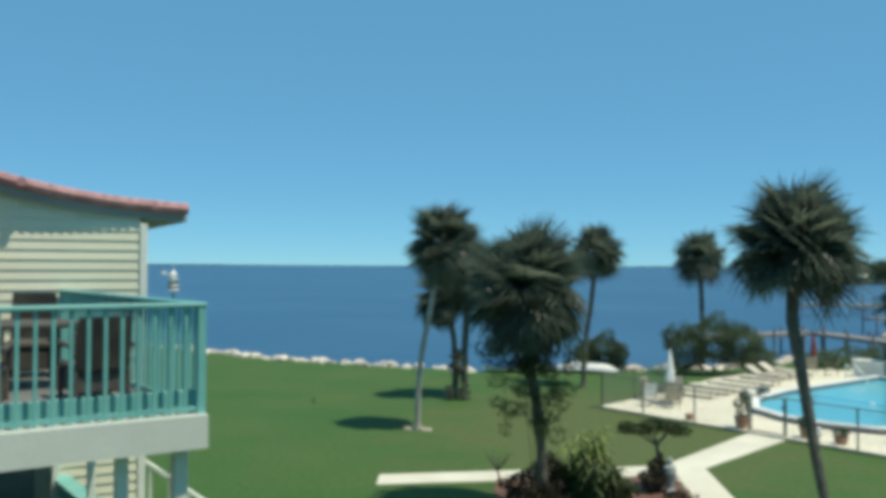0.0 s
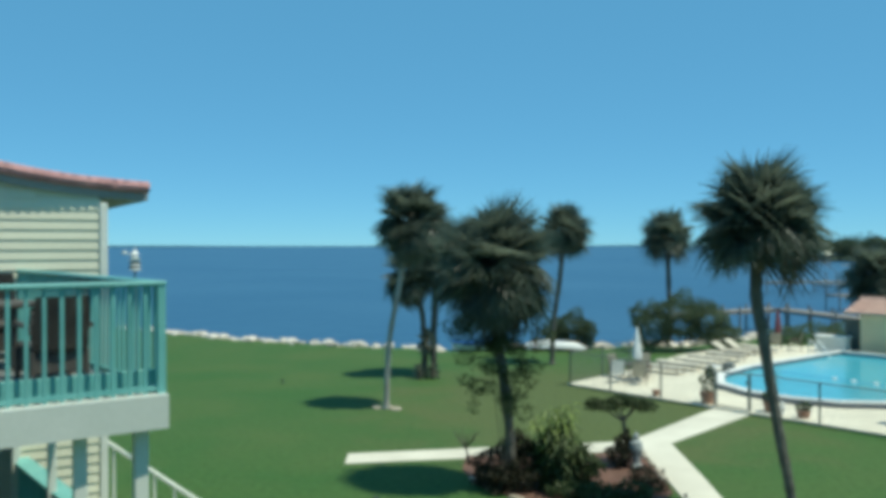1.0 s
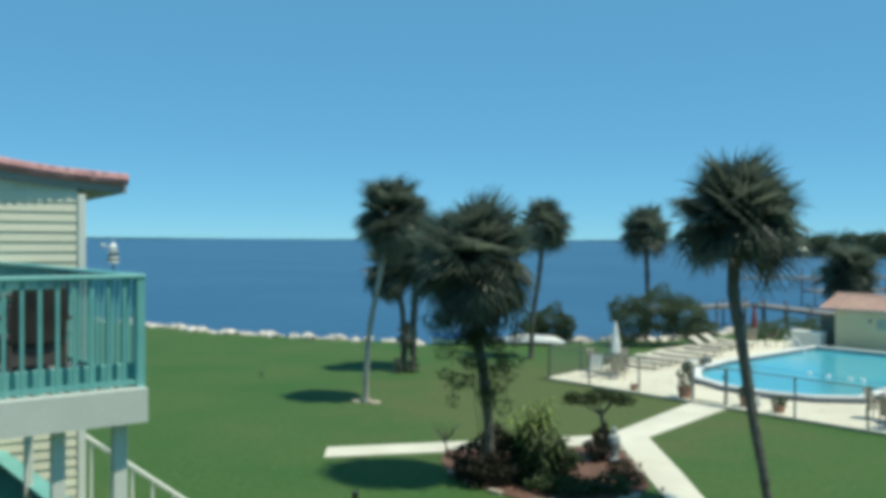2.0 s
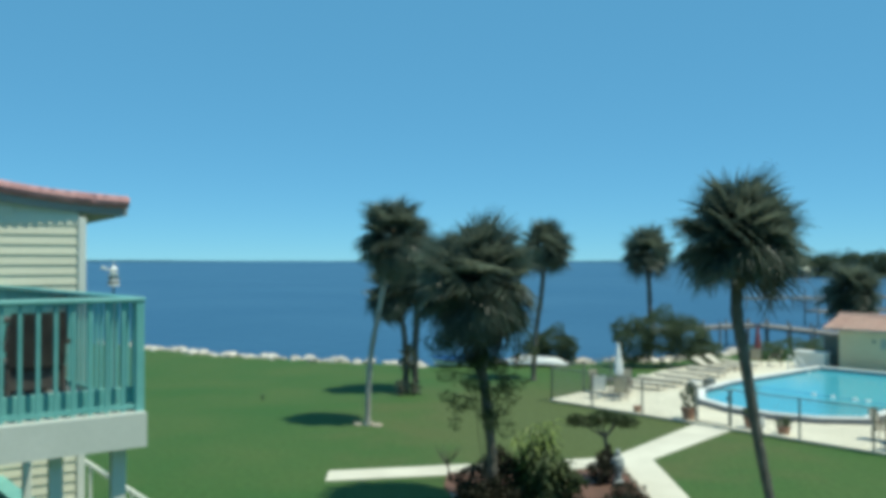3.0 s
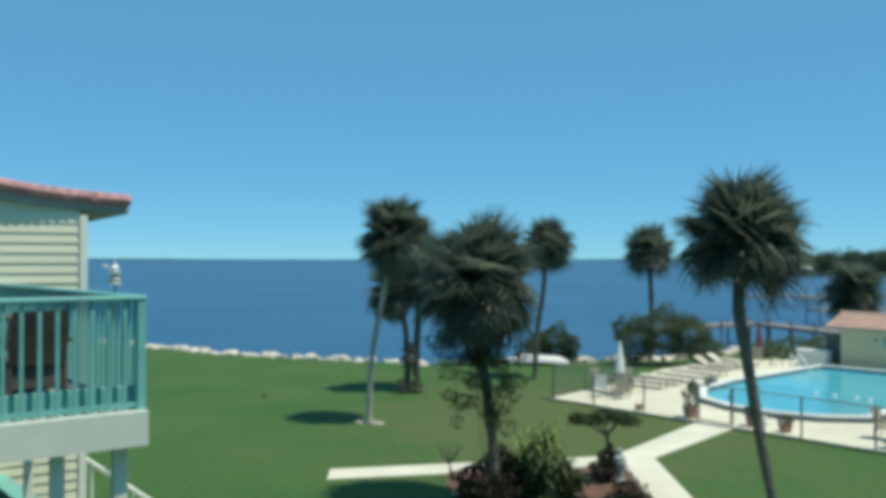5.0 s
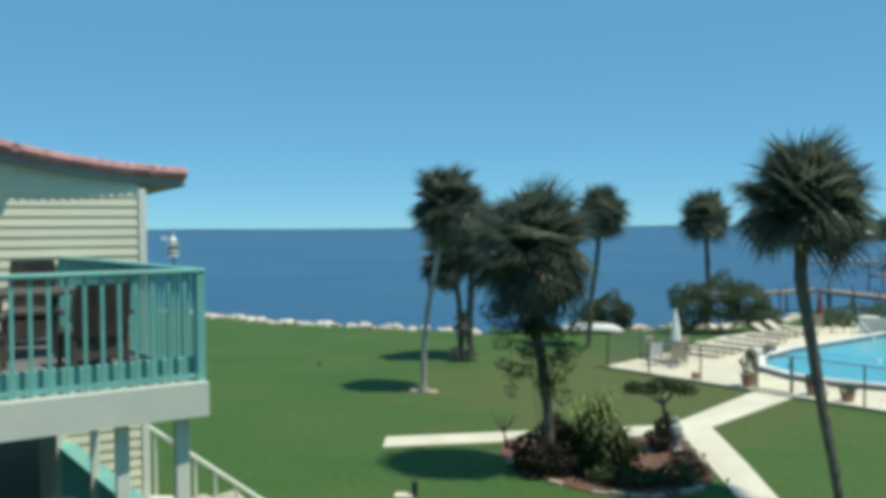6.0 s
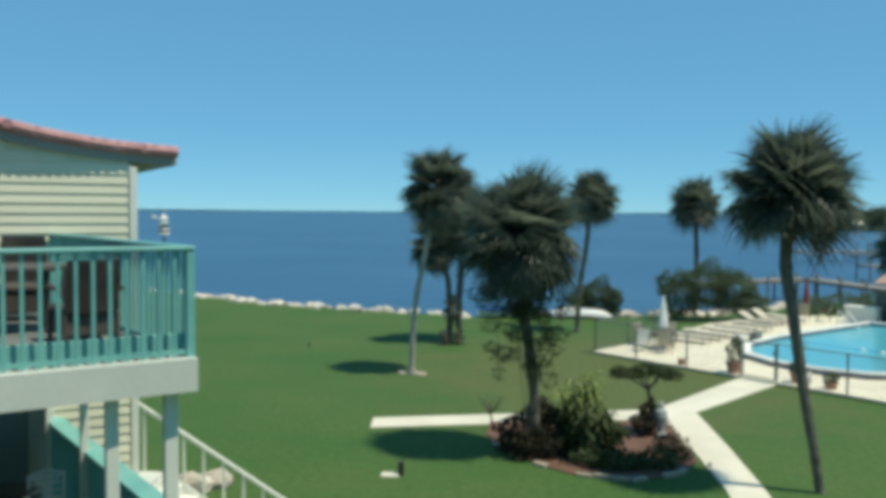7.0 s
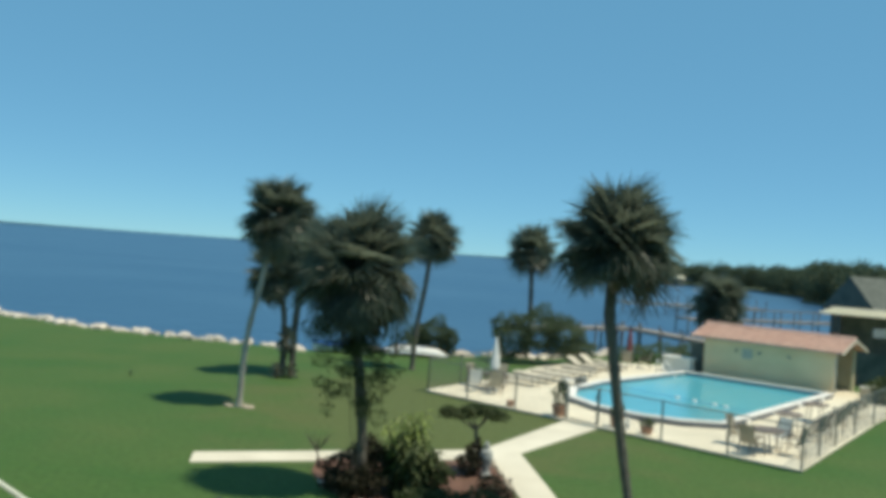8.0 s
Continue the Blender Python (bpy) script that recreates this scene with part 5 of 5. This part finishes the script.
part("windscreen", box(B(), -0.5, -0.5, 0.6, 0.2, 0.5, 0.95, 0.05), GREYMETAL, bt)
part("mast", tube(B(), (-1.2, 0, 0.3), (-1.2, 0, 2.4), 0.05), GREYMETAL, bt)
wh = thing("house", pose(136.3, 332, 0, 0, 0, 20), "distant small white waterside house", "house")
part("wall", box(B(), -1.5, -1.4, -0.8, 1.5, 1.4, 2.0), BOARDSHADE, wh)
bm = B()
vs = [bm.verts.new(p) for p in ((-1.8, -1.7, 2), (1.8, -1.7, 2), (1.8, 1.7, 2), (-1.8, 1.7, 2), (-1.8, 0, 3.0), (1.8, 0, 3.0))]
for f in ((0, 1, 5, 4), (2, 3, 4, 5), (0, 4, 3), (1, 2, 5), (0, 3, 2, 1)):
    bm.faces.new([vs[k] for k in f])
part("roof", bm, ROOFPALE, wh)

sh = thing("shelter", pose(0, 0, 0), "dark open shelter under a pale flat roof", "shelter")
bm = B()
vs = [bm.verts.new(p) for p in ((26.3, 44.5, 3.82), (36.0, 42.0, 3.70), (37.5, 46.0, 4.05), (28.9, 47.4, 4.10))]
bm.faces.new(vs)
bmesh.ops.solidify(bm, geom=bm.faces[:], thickness=0.12)
part("roof", bm, ROOFPALE, sh, "pale metal roof")
for x, y in ((27.3, 44.5), (31.3, 43.6), (35.5, 42.6), (29.2, 47.0), (36.4, 46.6)):
    part("post", box(B(), x - 0.08, y - 0.08, 0, x + 0.08, y + 0.08, 3.68), DARKWOOD, sh)
# walls coloured dark so that the interior looks shaded under the roof
bm = B()
beam(bm, (29.2, 47.1, 1.95), (36.9, 45.8, 1.95), 0.12, 3.9)
part("back_wall", bm, BOARDSHADE, sh)
bm = B()
beam(bm, (28.0, 44.7, 0.9), (35.4, 43.0, 0.9), 0.1, 1.8)
part("front_wall", bm, BOARDSHADE, sh)
part("window", box(B(), 28.98, 43.62, 2.7, 30.6, 43.68, 3.18), GREYSTONE, sh, "pale blue-green screen under the eave")
dh = thing("house", pose(41.6, 60, 0), "dark grey-roofed house beyond the shelter", "house")
part("wall", box(B(), -3.4, -3, 0, 9, 3, 3.5), BOARDSHADE, dh)
bm = B()
vs = [bm.verts.new(p) for p in ((-3.9, -3.6, 3.4), (9.5, -3.6, 3.4), (9.5, 3.6, 3.4), (-3.9, 3.6, 3.4), (-3.9, 0, 6.0), (9.5, 0, 6.0))]
for f in ((0, 1, 5, 4), (2, 3, 4, 5), (0, 4, 3), (1, 2, 5), (0, 3, 2, 1)):
    bm.faces.new([vs[k] for k in f])
bmesh.ops.recalc_face_normals(bm, faces=bm.faces)
part("roof", bm, BOARDSHADE, dh, "dark grey roof")

# wooded far shore
FAR = [(96, 345), (130, 345), (165, 330), (150, 262), (122, 215), (118, 175), (150, 130), (260, 100), (420, 300), (300, 480), (140, 420)]
solo("far_shore", slab(B(), FAR, -1.2, -0.35), FARWOOD, "low wooded far shore of the inlet", "shore", kind="structure")
rng = np.random.default_rng(81)
blobs = []
edge = [Vector(p) for p in FAR[:8]]
for a, b in zip(edge, edge[1:]):
    n = int((b - a).length / 3.2)
    for i in range(n):
        p = a.lerp(b, (i + rng.uniform(0, 1)) / n)
        for k in range(3):
            off = 4 + k * 7 + rng.uniform(-2, 3)
            out_ = Vector((off, off * 0.25))
            h = rng.uniform(7.0, 9.2) if p.y > 250 else rng.uniform(8.0, 10.2)
            blobs.append((p.x + out_.x, p.y + out_.y, h * 0.55, rng.uniform(3, 5), rng.uniform(3, 5), h * 0.5))
woods = new("woods", leaf_cloud("woods", blobs, 190000, 0.42, FARWOOD, rng))
tagged(woods, "dense dark green trees along the far shore", "woods", kind="stuff")
bm = B()
rng2 = random.Random(5)
prev = None
for i in range(120):
    x = -2600 + i * 30
    h = 1.5 + 3.5 * max(0, math.sin(i * 0.06)) + rng2.uniform(0, 1.2)
    cur = (bm.verts.new((x, 4480, -0.8)), bm.verts.new((x, 4480, h)), bm.verts.new((x, 4520, -0.8)))
    if prev:
        bm.faces.new((prev[0], cur[0], cur[1], prev[1]))
        bm.faces.new((prev[1], cur[1], cur[2], prev[2]))
    prev = cur
solo("backdrop", bm, FARWOOD, "thin dark strip of land on the horizon", "far land", kind="structure")
rng = np.random.default_rng(83)
shrub("tree", (36.5, 52.5, 0), [(0, 0, 2.5, 2.2, 1.8, 1.6), (2.5, 0, 2.2, 2.0, 1.6, 1.6), (-1.6, 0.3, 1.6, 1.4, 1.2, 1.2)], 7000, 0.12, SHRUB, "dark leafy tree behind the shelter", "tree", 84, 5, 2, 0.12)
shrub("shore_bush", (20.0, 50.5, 0), [(0, 0, 0.6, 1.5, 0.8, 0.6), (2.0, 0.4, 0.6, 1.4, 0.8, 0.6), (-1.8, -0.5, 0.5, 1.3, 0.7, 0.5)], 6000, 0.06, SEAGRAPE, "low green hedge along the shore behind the deck", "bush", 85, 5)
shrub("shrub", (26.0, 37.5, 0), [(0, 0, 0.7, 0.9, 0.9, 0.7), (0.8, 0.8, 0.9, 0.8, 0.8, 0.8)], 2200, 0.10, SHRUB, "dark green shrub beside the pool house", "bush", 86)


# ---- on the balconies ----
def wicker_chair(m, label):
    c = thing("wicker_chair", m, label, "chair", "chairs on the upper balcony")
    part("seat", box(B(), -0.28, -0.28, 0.36, 0.3, 0.28, 0.46, 0.03), DARKWOOD, c)
    part("skirt", box(B(), -0.26, -0.26, 0.10, 0.28, 0.26, 0.358, 0.02), DARKWOOD, c, "woven wicker skirt below the seat")
    bm = B()
    rows5 = [[bm.verts.new((-0.26 - 0.10 * (z - 0.4) - 0.06 * math.cos(y * 4), y * (1 - 0.25 * max(0, z - 0.8)), z)) for y in (-0.28, -0.14, 0, 0.14, 0.28)] for z in (0.4, 0.6, 0.8, 0.95, 1.05)]
    for a, b in zip(rows5, rows5[1:]):
        for j in range(4):
            bm.faces.new((a[j], a[j + 1], b[j + 1], b[j]))
    bmesh.ops.solidify(bm, geom=bm.faces[:], thickness=0.05)
    part("backrest", bm, DARKWOOD, c)
    for y in (-0.3, 0.3):
        part("arm", swept(B(), [(-0.3, y, 0.68), (0.1, y, 0.7), (0.28, y, 0.64), (0.3, y, 0.4)], [0.035] * 4, 8), DARKWOOD, c)
        for x in (-0.26, 0.28):
            part("leg", tube(B(), (x, y * 0.9, 0), (x, y * 0.9, 0.38), 0.028), DARKWOOD, c)
    return c


for x, y, turn in ((-2.0, 3.75, -80), (-1.3, 3.75, -100), (-2.75, 2.4, 10), (-0.62, 2.4, 175), (-1.95, 1.4, 82), (-0.80, 1.45, 100), (-3.3, 2.8, 200)):
    low = 0.84 if y < 1.6 else 1.0
    wicker_chair(BF @ pose(x, y, FLOOR2 + 0.012, 0, 0, turn) @ Matrix.Diagonal((1, 1, low, 1)),
                 "low-backed dark wicker armchair beside the balcony rail" if low < 1 else "dark brown wicker armchair on the upper balcony")
bt_ = thing("dining_table", BF @ pose(-1.6, 2.6, FLOOR2 + 0.012), "dark oval table among wicker chairs", "table")
bm = lathe(B(), [(0.62, 0.70), (0.65, 0.72), (0.65, 0.75), (0.62, 0.76)], 24)
bmesh.ops.scale(bm, vec=(1.2, 0.9, 1), verts=bm.verts)
part("tabletop", bm, DARKWOOD, bt_)
for x in (-0.5, 0.5):
    for y in (-0.35, 0.35):
        part("leg", tube(B(), (x, y, 0), (x, y, 0.71), 0.03), DARKWOOD, bt_)
roll = thing("rolled_mat", BF @ pose(-2.02, 0.16, FLOOR2 + 0.012), "pale blue rolled mat lying along the balcony floor", "mat")
bm = B()
rings6 = []
for k in range(9):
    x = k * 0.095
    rings6.append([bm.verts.new((x, (0.075 + 0.004 * math.sin(k * 2.3)) * math.cos(a), 0.075 + (0.072 + 0.005 * math.sin(k * 1.7)) * math.sin(a))) for a in (j * math.pi / 6 for j in range(12))])
for a, b in zip(rings6, rings6[1:]):
    for j in range(12):
        bm.faces.new((a[j], a[(j + 1) % 12], b[(j + 1) % 12], b[j]))
bm.faces.new(rings6[0])
bm.faces.new(rings6[-1][::-1])
bmesh.ops.recalc_face_normals(bm, faces=bm.faces)
part("roll", bm, PALEBLUE, roll)
for x in (0.18, 0.58):
    part("strap", tube(B(), (x - 0.012, 0, 0.076), (x + 0.012, 0, 0.076), 0.083, 0.083, 16), GREYMETAL, roll)
pc = thing("plant_pot", BF @ pose(-2.65, 3.4, FLOOR2 + 0.012), "pale round lantern pot on the balcony", "pot")
part("pot", lathe(B(), [(0.10, 0), (0.16, 0.1), (0.17, 0.9), (0.14, 0.95), (0.26, 0.97), (0.26, 1.0), (0.05, 1.02)], 14), TRIM, pc)


def lattice_chair(m, label, material):
    c = thing("garden_chair", m, label, "chair", "chairs on the lower balcony")
    part("seat", box(B(), -0.22, -0.22, 0.42, 0.22, 0.22, 0.45, 0.01), material, c)
    for x in (-0.2, 0.2):
        for y in (-0.2, 0.2):
            part("leg", tube(B(), (x, y, 0), (x, y, 0.42), 0.016), material, c)
    for y in (-0.2, 0.2):
        part("back_post", tube(B(), (-0.2, y, 0.44), (-0.26, y, 0.92), 0.014), material, c)
    part("back_rail", swept(B(), [(-0.26, -0.2, 0.9), (-0.27, 0, 0.97), (-0.26, 0.2, 0.9)], [0.014] * 3, 6), material, c)
    bm = B()
    for k in range(5):
        y = -0.16 + 0.08 * k
        tube(bm, (-0.21, y, 0.5), (-0.26, -y, 0.9), 0.01, 0.01, 5)
        tube(bm, (-0.22 - 0.01 * k, -0.2, 0.52 + 0.09 * k), (-0.22 - 0.01 * k, 0.2, 0.52 + 0.09 * k), 0.009, 0.009, 5)
    part("lattice", bm, material, c)
    return c


lattice_chair(BF @ pose(-1.08, 3.3, FLOOR1 + 0.012, 0, 0, 92), "white lattice-backed metal garden chair", WHITEPLASTIC)
lattice_chair(BF @ pose(-0.62, 1.5, FLOOR1 + 0.012, 0, 0, 80), "black wrought-iron garden chair by the rail", BLACK)
lt2 = thing("bistro_table", BF @ pose(-1.5, 3.2, FLOOR1 + 0.012), "small dark bistro table on the lower balcony", "table")
part("tabletop", lathe(B(), [(0.30, 0.70), (0.32, 0.71), (0.32, 0.73), (0.30, 0.74)], 20), BLACK, lt2)
part("leg", tube(B(), (0, 0, 0), (0, 0, 0.7), 0.025), BLACK, lt2)
part("base", lathe(B(), [(0.2, 0), (0.2, 0.02), (0.03, 0.05)], 14), BLACK, lt2)

# striped lighthouse ornament on a pole by the stairs
lh = thing("lighthouse_ornament", pose(-5.09, 13.5, 0), "small black and white striped lighthouse ornament on a pole", "ornament")
part("pole", tube(B(), (0, 0, 0), (0, 0, 5.22), 0.016), GREYMETAL, lh)
for k in range(5):
    z = 5.21 + k * 0.034
    r = 0.088 - k * 0.004
    part("band", lathe(B(), [(r, z), (r - 0.003, z + 0.034)], 14), BLACK if k % 2 else WHITEPLASTIC, lh)
part("gallery", lathe(B(), [(0.088, 5.38), (0.092, 5.395), (0.048, 5.40), (0.044, 5.455), (0.066, 5.46), (0.01, 5.52)], 14), WHITEPLASTIC, lh, "white lantern room")
part("finial", tube(B(), (0, 0, 5.52), (0, 0, 5.60), 0.008), WHITEPLASTIC, lh)
part("vane", box(B(), -0.20, -0.01, 5.46, -0.12, 0.01, 5.51, 0.008), WHITEPLASTIC, lh)
part("vane_arm", tube(B(), (-0.16, 0, 5.47), (0, 0, 5.44), 0.008), WHITEPLASTIC, lh)

# pale rubble and bushes under the stairs
random.seed(91)
for i in range(5):
    o = new("stone", ROCKS[i % 6])
    r = random.uniform(0.2, 0.38)
    o.matrix_world = Matrix.LocRotScale((-6.25 + i * 0.20, 16.9 + random.uniform(-0.3, 0.5), r * 0.4), Euler((0, 0, random.uniform(0, 6))), (r, r, r))
    tagged(o, "pale rough stone lying by the stairs", "stone", "stones by the stairs")


# ---- the building behind the viewer: plain facade and floor ----
solo("wall_south", box(B(), -9.0, -2.0, 0.0, 14.0, -1.7, 7.2), SIDING, "plain cream facade behind the viewing balcony", "wall", kind="structure")
solo("floor", box(B(), -2.2, -1.69, FLOOR2 - 0.3, 3.0, 0.45, FLOOR2), SLABMAT, "plain balcony floor slab under the viewer", "floor", kind="structure")
for x in (-2.05, 2.85):
    solo("column", box(B(), x - 0.1, 0.2, 0.0, x + 0.1, 0.4, FLOOR2 - 0.302, 0.01), TRIM, "plain pale column carrying the balcony floor", "column", kind="structure")
